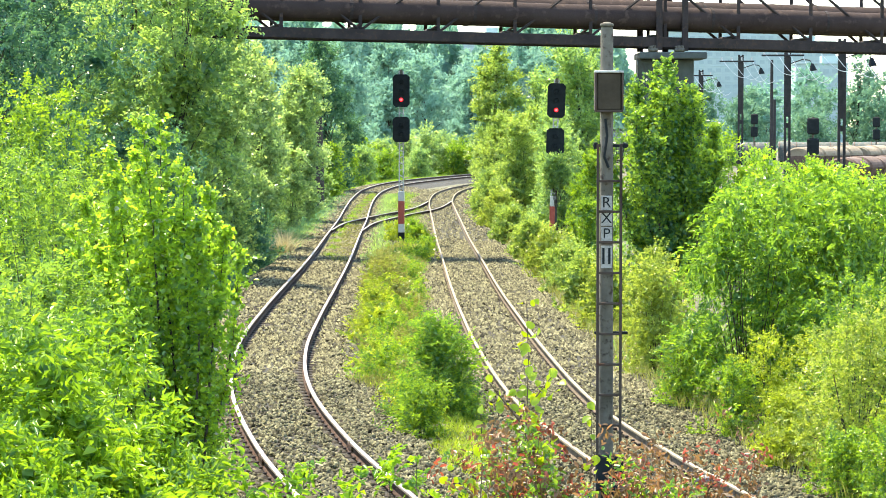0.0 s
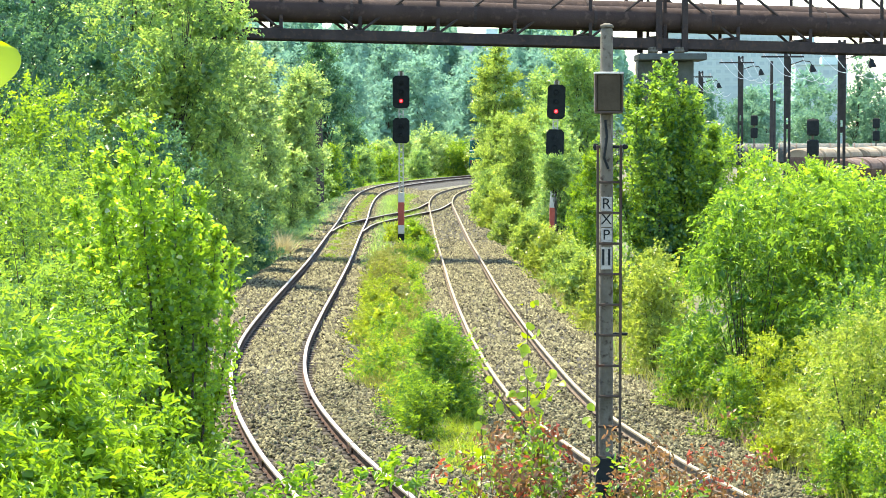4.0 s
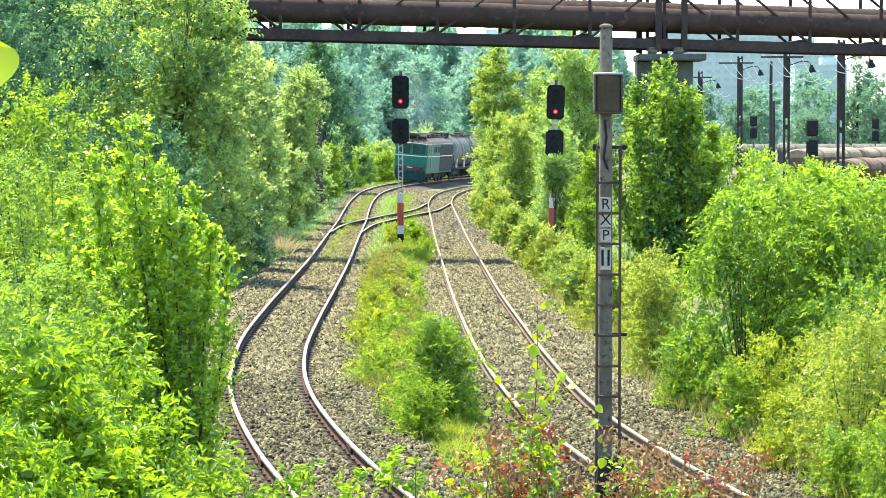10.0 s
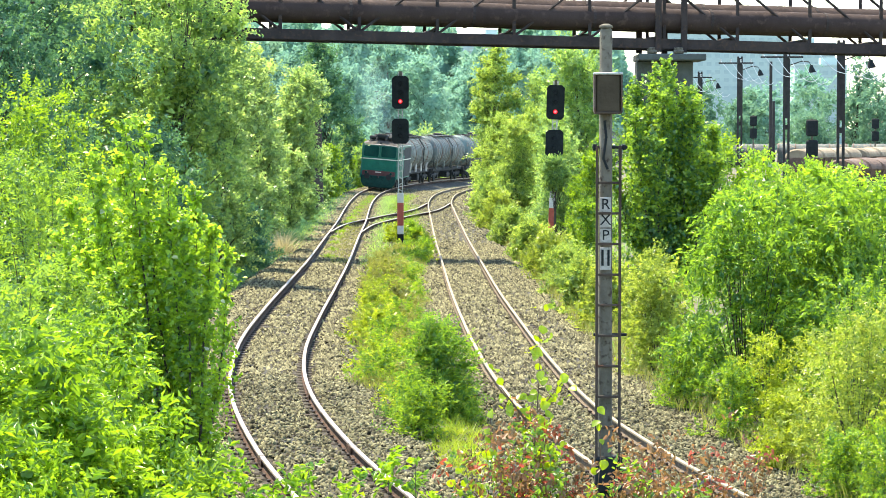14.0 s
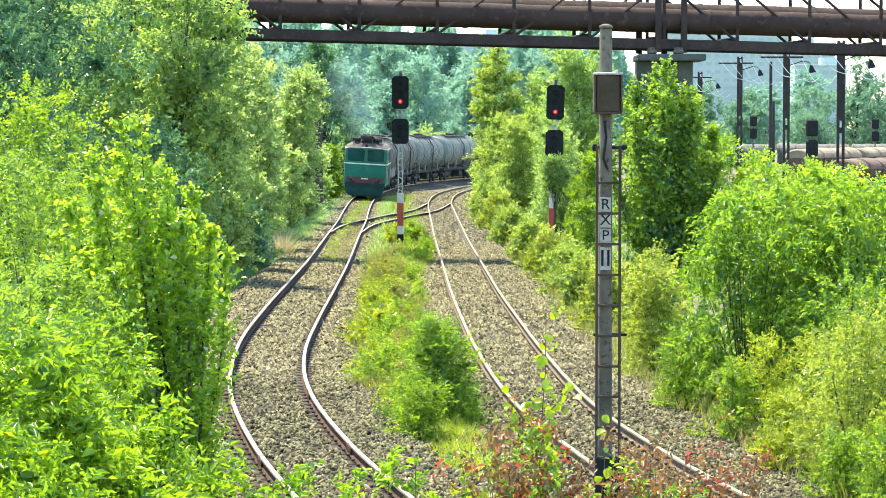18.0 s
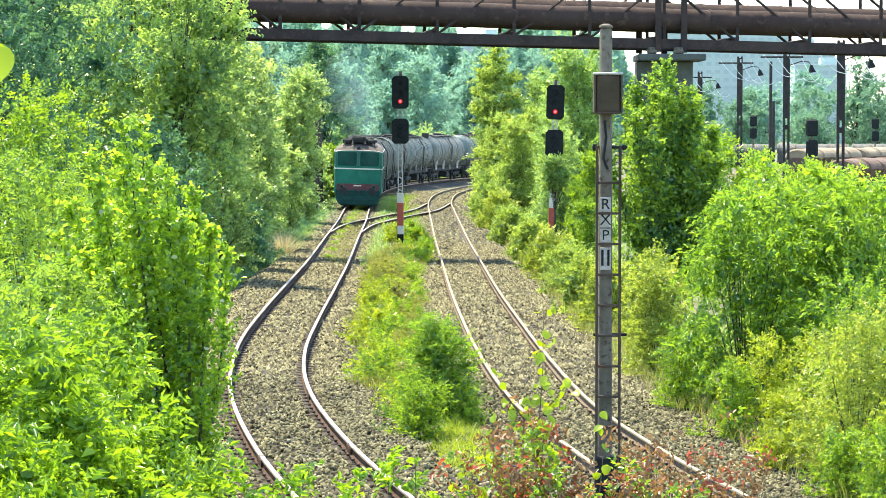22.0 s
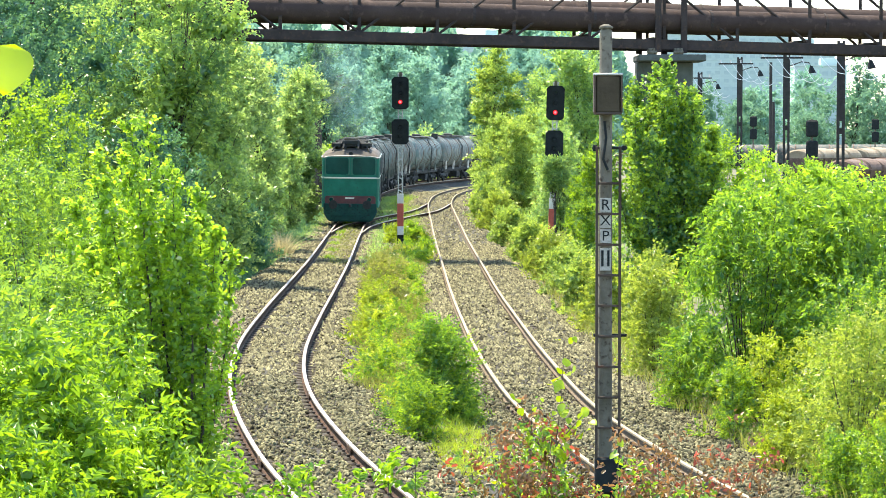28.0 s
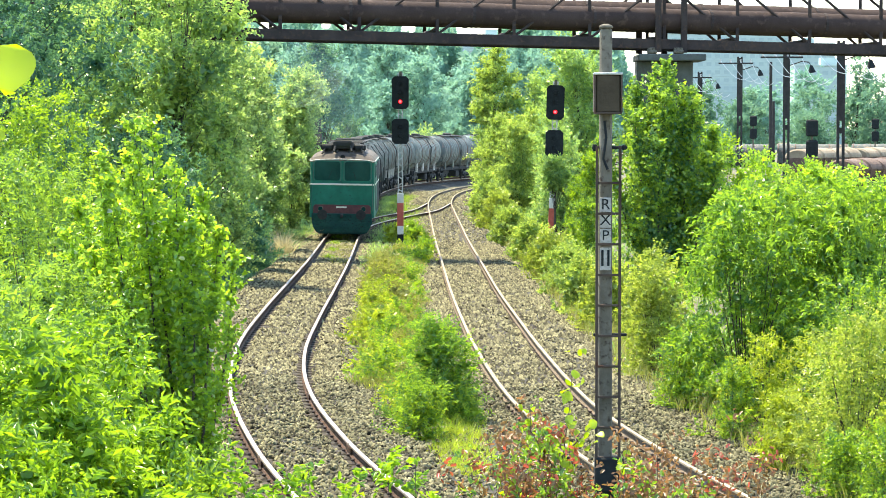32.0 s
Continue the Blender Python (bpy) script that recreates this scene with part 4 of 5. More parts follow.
for i, (x, y, h, r) in enumerate(((9.7, 88, 5.3, 1.7), (11.9, 92, 4.7, 1.9), (14.8, 90, 3.6, 1.8), (11.6, 72, 4.3, 1.8), (9.0, 64, 4.2, 1.6), (17, 95, 3.4, 2.0), (10.8, 60, 4.0, 1.5), (14, 75, 3.9, 1.8), (13.3, 90, 4.35, 1.3), (12.6, 84, 4.3, 1.4))):
    plant("bush", "bright green bush before the goods yard", "bush", x, y, -.6, h, r, 9000, .12, LF_SAP if i % 2 else LF_BRIGHT, 120 + i, "bush", 34, .02, group="bushes before the yard")
for i, (x, y, h, r) in enumerate(((6.0, 37.5, 1.0, .6), (5.55, 41, 1.2, .6), (5.2, 45, 1.3, .65), (5.9, 45.5, 1.8, .8), (4.75, 50, 1.5, .65), (7.0, 46, 1.7, .8), (6.5, 36, 1.4, .7), (7.4, 38, 2.0, .8))):
    plant("bush", "low green scrub beside the ballast", "bush", x, y, -.5, h, r, 5200, .05, LF_YELLOW if i % 2 else LF_BRIGHT, 460 + i, "bush", 26, .02, group="scrub along the second track")
plant("tree", "green tree in the thicket beside the second track", "tree", 6.6, 186, -.5, 9.6, 1.9, 12000, .19, LF_MID, 470, "round", 40, .03)
plant("bush", "tall green bush in the thicket", "bush", 6.0, 168, -.5, 6.6, 1.7, 11000, .17, LF_OLIVE, 471, "bush", 34, .02)
plant("bush", "tall green bush in the thicket", "bush", 6.2, 138, -.5, 6.2, 1.6, 11000, .15, LF_MID, 472, "bush", 34, .02)
plant("bush", "bright green bush beside the leaning signal", "bush", 5.05, 88, -.5, 2.9, .85, 7000, .085, LF_BRIGHT, 476, "bush", 24, .02)
plant("tree", "young tree growing round the leaning signal", "tree", 4.62, 104, -.5, 4.25, .85, 6500, .095, LF_MID, 475, "round", 30, .72, crad=.3)
# between the tracks
plant("bush", "dense dark green bush between the tracks", "bush", -.08, 45.5, -.32, 1.78, .82, 10000, .085, LF_ASH, 140, "bush", 34, .02, aspect=.3, hang=.15, per=11, rise=.9, droop=.3, shoot_len=.34)
plant("bush", "small leafy bush between the tracks", "bush", -.36, 42.6, -.32, 1.0, .5, 3200, .075, LF_BRIGHT, 141, "bush", 20, .02, aspect=.32, rise=.9, shoot_len=.28)
for i, (x, y, h) in enumerate(((-1.45, 115, 1.0), (-.95, 110, .7), (-.75, 106, .6), (-2.3, 115, .8))):
    plant("weeds", "lush leafy weeds at the foot of the signal", "weed", x, y, -.32, h, .55, 1600, .085, LF_YELLOW if i % 2 else LF_BRIGHT, 540 + i, "bush", 14, .02, limbs=False, group="weeds between the tracks", rise=.8)
plant("bush", "small bush at the foot of the signal", "bush", -1.2, 110, -.3, .85, .42, 2600, .085, LF_BRIGHT, 142, "bush", 20, .02)


def far_wood(name, label, x0, x1, y, base, count, seed):
    """A far mass of leaves with an uneven skyline."""
    rng = np.random.default_rng(seed)
    x = rng.uniform(x0, x1, count)
    top = base + 2.2 * np.sin(x * .42 + 1) + 1.4 * np.sin(x * 1.13) + 1.0 * np.sin(x * 2.7 + 2) - 6.5 * np.exp(-((x - 5) / 5) ** 2) - 9 * np.clip((x - 24) / 14, 0, 1)
    c = np.stack([x, y + rng.uniform(-14, 14, count) + 9 * np.sin(x * .9), rng.uniform(0, 1, count) ** .8 * top], 1)
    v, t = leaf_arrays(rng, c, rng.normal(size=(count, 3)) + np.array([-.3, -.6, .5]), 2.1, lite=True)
    return tagged(new(name, raw_mesh(name, v, t, LF_HAZE)), label, "wood", kind="stuff")


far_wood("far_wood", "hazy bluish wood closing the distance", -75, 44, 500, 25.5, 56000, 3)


def grass(name, label, cells, count, tall, material, seed, wide=.012, low=-.4):
    """Blades in patches: cells of x, y, radius in x, radius in y."""
    rng = np.random.default_rng(seed)
    cells = np.array(cells, float)
    wgt = cells[:, 2] * cells[:, 3]
    k = rng.choice(len(cells), count, p=wgt / wgt.sum())
    a, r = rng.uniform(0, 6.28, count), rng.uniform(0, 1, count) ** .5
    x, y = cells[k, 0] + np.cos(a) * r * cells[k, 2], cells[k, 1] + np.sin(a) * r * cells[k, 3]
    h = tall * rng.uniform(.4, 1.25, count) * (1.1 - .6 * r)
    b = np.stack([x, y, np.full(count, low)], 1)
    th = rng.uniform(0, 6.28, count)
    w = np.stack([np.cos(th), np.sin(th), np.zeros(count)], 1) * (wide * rng.uniform(.6, 1.4, count))[:, None]
    ln = rng.normal(size=(count, 3)) * .28
    ln[:, 2] = 1
    m_ = b + ln * (h * .6)[:, None]
    ln[:, :2] *= 1.7
    t_ = b + ln * h[:, None]
    if wide > .015:
        v = np.stack([b - w, b + w, t_], 1).reshape(-1, 3)
        return tagged(new(name, raw_mesh(name, v, np.arange(3 * count).reshape(-1, 3), material)), label, "grass", kind="stuff")
    v = np.stack([b - w, b + w, m_ + w * .8, m_ - w * .8, t_], 1).reshape(-1, 3)
    i5 = np.arange(count)[:, None] * 5
    f = np.concatenate([i5 + [0, 1, 2], i5 + [0, 2, 3], i5 + [3, 2, 4]], 1).reshape(-1, 3)
    return tagged(new(name, raw_mesh(name, v, f, material)), label, "grass", kind="stuff")


strip = [((a * .5 + b * .5) + .2 * math.sin(y * .35), y, .95, 1.6) for y, a, b in zip(yy, xa, xb) if 50 < y < 104]
grass("tall_grass", "tall yellow-green grass and weeds between the tracks", strip, 34000, .62, LF_DRY, 1, .006)
grass("tall_grass", "short dry grass between the tracks", [(.15 + .02 * (45 - y), y, .65, 1.2) for y in range(39, 50, 2)], 7000, .38, LF_YELLOW, 8, .006)
for i in range(24):
    q = 47 + i * 2.55
    plant("weeds", "clump of yellow-green weeds between the tracks", "weed", float(np.interp(q, yy, (xa + xb) / 2)) + .3 * math.sin(i * 1.9) + (.55 if q > 96 else 0), q, -.32, (.6 + .3 * math.sin(i * 2.3) ** 2) * (.55 if q > 90 else 1), .95, 2800, .055 + .0004 * q,
          (LF_YELLOW, LF_DRY, LF_BRIGHT)[i % 3], 300 + i, "bush", 16, .02, group="weeds between the tracks", aspect=.4, limbs=False)
grass("tall_grass", "bright grass on the far strip between the tracks", [(-1.9, y, 1.2, 3) for y in range(118, 165, 5)] + [(-2.9, y, 1.1, 3) for y in range(160, 192, 5)], 15000, .42, LF_BRIGHT, 2, .016)
grass("track_grass", "short grass growing between the far rails", [(float(np.interp(y, PATH_A[:, 1], PATH_A[:, 0])) + .1, y, .6, 3) for y in range(98, 190, 5)], 8500, .2, LF_DRY, 9, .012, -.24)
grass("track_grass", "tufts of green grass between the far rails", [(float(np.interp(y, PATH_A[:, 1], PATH_A[:, 0])) + .3 * math.sin(y), y, .35, 1.2) for y in range(100, 190, 6)], 5000, .26, LF_BRIGHT, 14, .012, -.24)
grass("track_grass", "green grass along the edge of the far track", [(float(np.interp(y, PATH_A[:, 1], PATH_A[:, 0])) + o, y, .7, 3) for y in range(96, 190, 5) for o in (-1.9, 1.7)], 12000, .3, LF_MID, 13, .014, -.3)
grass("verge_grass", "green grass outside the bend", [(float(np.interp(y, PATH_A[:, 1], PATH_A[:, 0])) - 3.2, y, 1.3, 4) for y in range(170, 258, 6)], 12000, .42, LF_BRIGHT, 10, .03)
# the trees' shade on this verge is given by the dark leaf colour
grass("verge_grass", "green grass at the foot of the trees, darkened for their shade", [(-7.3, y, 1.2, 3) for y in range(78, 190, 5)], 16000, .5, LF_DARK, 3, .02)
grass("verge_grass", "green and dry grass beside the curving track", [(float(np.interp(y, PATH_A[:, 1], PATH_A[:, 0])) - 3.1, y, .75, 2) for y in range(42, 84, 3)], 15000, .42, LF_BRIGHT, 11, .008)
grass("dry_grass", "tuft of tall dry beige grass at the foot of the trees", [(-6.75, 104, .3, .5), (-6.5, 102, .22, .4)], 1300, 1.25, LF_STRAW, 12, .011)
grass("verge_grass", "dry and green grass beside the ballast", [(np.interp(y, PATH_B[:, 1], PATH_B[:, 0]) + 3.2, y, .8, 2) for y in range(34, 120, 3)], 10000, .4, LF_DRY, 4, .007)
grass("verge_grass", "green grass on the bank below the road", [(x, y, 1.5, 2) for x in (-6, -4, -2, 0, 2, 4) for y in (20, 24, 28)], 16000, .5, LF_BRIGHT, 6, .012)
grass("meadow_grass", "rough grass on the land beyond the tracks", [(x, y, 4, 8) for x in (8, 14, 20, -14, -20) for y in range(60, 200, 14)], 15000, .8, LF_MID, 7, .035)


# ---- goods yard and distance ----
M_WOOD = mat("weathered_pole", (.012, .012, .012), (.03, .028, .026), .9, 0, 3, .4, 30)
# wall and window tones are paled and drawn together to give distance haze
M_FARWALL = mat("hazed_concrete", (.30, .395, .39), (.355, .455, .445), .9, 0, .08, 0, 5, c3=(.285, .375, .37))
M_FARWIN = mat("hazed_window", (.245, .335, .335), (.295, .385, .385), .6, 0, .3)
M_TILE = mat("red_tile_roof", (.32, .16, .11), (.42, .22, .16), .8, 0, .4)
M_COVER = mat("dusty_wagon_roof", (.15, .12, .078), (.25, .205, .135), .85, 0, .9, .3, 12, c3=(.16, .10, .06))
M_HOPPER = mat("rusty_wagon_side", (.045, .028, .02), (.11, .065, .045), .85, 0, 1.2, .2, 12, c3=(.17, .11, .075))
M_GREYW = mat("grey_wagon", (.045, .058, .053), (.08, .095, .085), .85, 0, .8, .1, 8, c3=(.2, .14, .1))
M_WIRE = mat("pale_cable", (.55, .57, .58), (.70, .72, .72), .5, 0, 3)


def yard_pole(x, y, h, lamps, label):
    """Twin-post pole with a cross-arm, hanging cables and a yard lamp."""
    ob = thing("yard_pole", pose(x, y, -.6, 0, 0, -6), label, "lamp pole", "poles in the goods yard")
    for dx in (-.17, .17):
        part("post", Mesh().box((dx * .8, 0, h / 2), (.15, .2, h), .02), M_WOOD, ob)
    part("post_head", Mesh().box((0, 0, h * .79), (.3, .18, h * .4), .02), M_WOOD, ob)
    for k in range(3):
        part("spacer", Mesh().box((0, 0, 1.6 + k * (h - 2.4) / 2), (.42, .12, .3), .01), M_WOOD, ob)
    part("cross_arm", Mesh().box((-.3, -.14, h - .5), (2.6, .1, .11), .01), M_WOOD, ob)
    for k in range(4):
        xx = -1.45 + k * .75
        part("insulator", Mesh().tube([(xx, -.14, h - .45), (xx, -.14, h - .2)], [.04, .07], 8), M_WHITE, ob)
        if lamps:
            pts = [(xx + (1.9 - xx * .2) * u, -.14 - .5 * u, h - .3 - 1.9 * math.sin(u * 2.1) * (.75 + .08 * k)) for u in np.linspace(0, 1, 9)]
            part("hanging_cable", Mesh().tube(pts, .018, 5), M_WIRE, ob, "slack pale cable")
    arm = Mesh().tube([(.2, -.1, h - 1.0), (.9, -.1, h - .75), (1.35, -.1, h - .8), (1.5, -.1, h - 1.05)], .035, 6)
    part("lamp_arm", arm, M_WOOD, ob)
    part("lamp_shade", Mesh().tube([(1.5, -.1, h - 1.0), (1.5, -.1, h - 1.12), (1.55, -.1, h - 1.45)], [.08, .13, .25], 12), M_BLACK, ob, "dark bell-shaped lamp shade")
    return ob


yard_pole(20.55, 130, 10.1, True, "twin-post yard lamp pole with slack white cables")
yard_pole(21.15, 155, 10.4, True, "twin-post yard lamp pole with slack white cables")
yard_pole(22.4, 190, 10.9, True, "twin-post yard lamp pole with slack white cables")
yard_pole(21.95, 215, 10.3, True, "twin-post yard lamp pole behind the maple")
for x, y, h in ((37.5, 288, 13.0), (39.4, 300, 8.6)):
    ob = thing("wooden_pole", pose(x, y, -.6), "plain weathered wooden pole in the yard", "pole", "poles in the goods yard")
    part("shaft", Mesh().tube([(0, 0, 0), (0, 0, h)], [.22, .17], 8), M_WOOD, ob)


def yard_signal(x, y, ztop, w):
    ob = thing("yard_signal", pose(x, y, -.6), "small unlit two-headed yard signal seen from behind", "signal", "signals in the goods yard")
    h = ztop + .6
    part("mast", Mesh().tube([(0, 0, 0), (0, 0, h)], .08, 8), M_GALV, ob)
    for zc, hh in ((h - .6, 1.1), (h - 1.95, 1.1)):
        part("head", Mesh().box((0, -.1, zc), (w, .3, hh), .1), M_BLACK, ob)


yard_signal(33.3, 270, 6.2, .75)
yard_signal(24.2, 165, 5.55, .78)
yard_signal(46.4, 270, 5.9, .75)


def hopper(x, y, rz, top, label, roof):
    """Goods wagon with an arched cover in sections and sloping sides."""
    ob = thing("goods_wagon", pose(x, y, -.35, 0, 0, rz), label, "goods wagon", "wagons standing in the yard")
    for k in range(4):
        y0 = -5.2 + k * 2.6
        rise = .8 + .08 * (k % 2)
        rings = [[(1.4 * q * math.cos(a), yq, top - .75 + rise * q * math.sin(a)) for a in np.linspace(0, math.pi, 14)] for yq, q in ((y0 + .1, .84), (y0 + .25, 1), (y0 + 2.35, 1), (y0 + 2.5, .84))]
        part("cover", Mesh().loft(rings), roof, ob, "dusty arched cover section")
    part("hopper_body", Mesh().loft([[(-1.0, yq, 1.2), (1.0, yq, 1.2), (1.4, yq, top - .75), (-1.4, yq, top - .75)] for yq in (-5.2, 5.2)]), M_HOPPER, ob, "rusty sloping body")
    for k in range(9):
        yq = -5.1 + k * 10.2 / 8
        for sx in (-1, 1):
            part("stanchion", Mesh().tube([(sx * 1.04, yq, 1.2), (sx * 1.44, yq, top - .75)], .05, 4), M_HOPPER, ob)
    part("frame", Mesh().box((0, 0, 1.0), (2.3, 11, .35), .03), M_GEAR0, ob)
    for yq in (-3.6, 3.6):
        part("bogie", Mesh().box((0, yq, .55), (2.0, 2.6, .5), .1), M_GEAR0, ob)


M_RUSTROOF = mat("rusty_wagon_roof", (.07, .042, .03), (.14, .088, .06), .85, 0, .9, .3, 12, c3=(.045, .03, .024))
M_GEAR0 = mat("yard_running_gear", (.015, .014, .014), (.04, .036, .032), .85, 0, 5, .3)
for i in range(4):
    hopper(35.0 + i * 6.8, 231 + i * 9.3, -36, 3.3, "dusty tan covered hopper wagon standing in the yard", M_COVER)
for i in range(3):
    hopper(33.6 + i * 6.4, 199 + i * 9.6, -33, 2.8, "rusty covered hopper wagon on the nearer yard track", M_RUSTROOF)
for i in range(1, 14):
    ob = thing("box_wagon", pose(26 + i * 9.2, 300 + i * 1.2, -.4, 0, 0, 83), "weathered grey round-roofed wagon in the far row", "goods wagon", "far row of wagons")
    rings = [[(1.4 * math.cos(a), yq, 2.3 + 1.0 * math.sin(a)) for a in np.linspace(0, math.pi, 12)] for yq in (-4.2, 4.2)]
    part("roof", Mesh().loft(rings), M_GREYW, ob)
    for k in range(5):
        part("rib", Mesh().tube([(1.43 * math.cos(a), -4 + k * 2, 2.3 + 1.03 * math.sin(a)) for a in np.linspace(0, math.pi, 8)], .07, 4), M_HOPPER, ob)
    part("body", Mesh().box((0, 0, 1.7), (2.7, 8.3, 1.3), .04), M_GREYW, ob)
    part("underframe", Mesh().box((0, 0, .8), (2.2, 8.2, .5), .05), M_GEAR0, ob)


def block(x, y, w, dp, storeys, rz, bays, label):
    """A panel-built block of flats with a window in each bay."""
    h = storeys * 2.85 + 1.2
    ob = thing("apartment_block", pose(x, y, -.6, 0, 0, rz), label, "apartment block", "blocks of flats")
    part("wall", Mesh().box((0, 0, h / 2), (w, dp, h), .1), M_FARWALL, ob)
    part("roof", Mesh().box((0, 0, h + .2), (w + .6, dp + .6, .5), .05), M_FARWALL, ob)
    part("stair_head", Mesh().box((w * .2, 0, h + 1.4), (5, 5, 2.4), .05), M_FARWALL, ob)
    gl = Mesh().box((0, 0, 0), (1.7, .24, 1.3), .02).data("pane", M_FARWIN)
    for f in range(storeys):
        for b in range(bays):
            o = new("window", gl)
            o.parent = ob
            o.matrix_local = pose(-w / 2 + w * (b + .5) / bays, -dp / 2 - .02, 1.9 + f * 2.85)
    for f in range(storeys):
        part("ledge", Mesh().box((0, -dp / 2 - .06, .6 + f * 2.85), (w - .2, .16, .25), .02), M_FARWALL, ob)


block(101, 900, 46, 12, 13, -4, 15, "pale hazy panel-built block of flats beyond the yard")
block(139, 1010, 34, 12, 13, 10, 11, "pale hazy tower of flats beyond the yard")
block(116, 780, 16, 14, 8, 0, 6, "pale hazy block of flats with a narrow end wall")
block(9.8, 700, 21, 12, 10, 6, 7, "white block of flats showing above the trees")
for x, y, rz in ((113, 640, 12), (128, 660, -8)):
    ob = thing("house", pose(x, y, -.6, 0, 0, rz), "distant house with a red tiled roof", "house", "far houses")
    part("wall", Mesh().box((0, 0, 2.6), (12, 9, 5.2), .05), M_WHITE, ob)
    part("roof", Mesh().loft([[(-6.6, yq, 5.2), (6.6, yq, 5.2), (0, yq, 8.6)] for yq in (-5, 5)]), M_TILE, ob)
    for k in range(3):
        part("window", Mesh().box((-3.6 + k * 3.6, -4.55, 2.8), (1.3, .2, 1.4), .02), M_FARWIN, ob)
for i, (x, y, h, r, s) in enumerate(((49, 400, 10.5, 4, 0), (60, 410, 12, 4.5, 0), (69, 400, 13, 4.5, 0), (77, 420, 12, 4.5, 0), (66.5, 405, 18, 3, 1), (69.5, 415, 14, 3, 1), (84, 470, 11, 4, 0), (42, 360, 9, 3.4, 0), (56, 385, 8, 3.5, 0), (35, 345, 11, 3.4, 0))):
    plant("tree", "distant tree beyond the yard with haze in its leaf colour", "tree", x, y, -.6, h, r, 4200, .42, LF_HAZEGREEN, 160 + i, "column" if s else "round", 30, .05, group="distant trees")
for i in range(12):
    plant("tree", "hazy tree on the skyline", "tree", -60 + i * 26 + (i % 3) * 5, 620 + (i * 37) % 90, -.6, 14 + (i * 5) % 8, 6.5, 2400, .9, LF_HAZE, 180 + i, "round", 26, .03, group="skyline trees")

# ---- plants before the camera, which stir in the wind ----
FRONT, RED = [], []
LF_LIME = leaf_mat("leaf_lime", (.13, .22, .006), (.27, .38, .01), (.38, .50, .008), .5)


def shoot(name, label, x, y, z, h, n, leaf, material, seed, lean=0.0, spread=.12):
    """A single whippy stem with leaves on short stalks."""
    rng = np.random.default_rng(seed)
    ob = thing(name, pose(x, y, z), label, "shrub")
    pts = [Vector((lean * u * u + .015 * math.sin(u * 9), .02 * math.sin(u * 7), h * u)) for u in np.linspace(0, 1, 9)]
    part("stem", Mesh().tube(pts, [.0065 - .0006 * k for k in range(9)], 6), M_STEM, ob)
    q = rng.uniform(.25, 1.0, n)
    c, a = [], rng.uniform(0, 6.28, n)
    for u, b in zip(q, a):
        j = min(7, int(u * 8))
        p = pts[j].lerp(pts[j + 1], u * 8 - j)
        r = spread * (1.15 - u * .8) * rng.uniform(.3, 1.1)
        c.append((p.x + math.cos(b) * r, p.y + math.sin(b) * r, p.z + rng.uniform(-.02, .04)))
    c = np.array(c)
    nr = rng.normal(size=(n, 3)) * .6 + np.array([0, -.7, .5])
    v, t = big_leaves(rng, c, nr, leaf)
    lf = new("leaves", raw_mesh("leaves", v, t, material))
    lf.name = "foliage"
    lf.parent = ob
    return ob


LF_BRONZE = leaf_mat("leaf_bronze", (.08, .06, .018), (.27, .14, .07), (.34, .18, .06), .38)


def low_shrub(label, x, y, z, h, r, stems, n, leaf, mats, seed, lean=0.0):
    """Many thin stems with small leaves of mixed colours along their upper parts."""
    rng = np.random.default_rng(seed)
    ob = thing("shrub", pose(x, y, z), label, "shrub", "shrubs on the bank")
    tips = []
    for k in range(stems):
        a = rng.uniform(0, 6.28)
        q = rng.uniform(.2, 1) ** .6 * r
        hh = h * rng.uniform(.80, 1.0) * (1 - .12 * (q / r) ** 2)
        pts = [Vector((math.cos(a) * q * u ** 1.5 + lean * u * u + .012 * math.sin(u * 8 + k), math.sin(a) * q * u ** 1.5, hh * u)) for u in np.linspace(0, 1, 8)]
        part("stem", Mesh().tube(pts, [.004 - .0004 * i for i in range(8)], 5), M_STEM, ob)
        tips.append(pts)
    for m, share in mats:
        cnt = int(n * share)
        c = []
        for j in range(cnt):
            if j % 12 == 0:
                p = tips[rng.integers(stems)]
                u = rng.uniform(.5, 1.0) ** .7 * 7
                i = min(6, int(u))
                o = p[i].lerp(p[i + 1], u - i) + Vector(rng.normal(size=3) * .06)
            d = rng.normal(size=3) * .026
            c.append((o.x + d[0], o.y + d[1], o.z + d[2]))
        v, t = leaf_arrays(rng, np.array(c), rng.normal(size=(cnt, 3)) * .8 + np.array([0, -.2, .7]), leaf, .55, .3, True)
        lf = new("foliage", raw_mesh("foliage", v, t, m))
        lf.parent = ob
    return ob


def branched(label, x, y, z, h, n, leaf, seed, side):
    """A tall shoot and its two side branches with broad pale leaves."""
    ob = shoot("shrub_shoot", label, x, y, z, h, n, leaf, LF_LIME, seed, .0, .16)
    rng = np.random.default_rng(seed + 1)
    for sx, z0, ln in side:
        pts = [Vector((sx * ln * u, .03 * u, h * z0 + ln * 1.25 * u)) for u in np.linspace(0, 1, 5)]
        part("side_branch", Mesh().tube(pts, [.005, .0045, .004, .003, .002], 5), M_STEM, ob)
        c = np.array([(sx * ln * u + rng.normal() * .03, rng.normal() * .04, h * z0 + ln * 1.25 * u + rng.normal() * .035) for u in rng.uniform(.3, 1.05, 14)])
        v, t = big_leaves(rng, c, rng.normal(size=(14, 3)) * .6 + np.array([0, -.7, .4]), leaf)
        lf = new("foliage", raw_mesh("foliage", v, t, LF_LIME))
        lf.parent = ob
    return ob


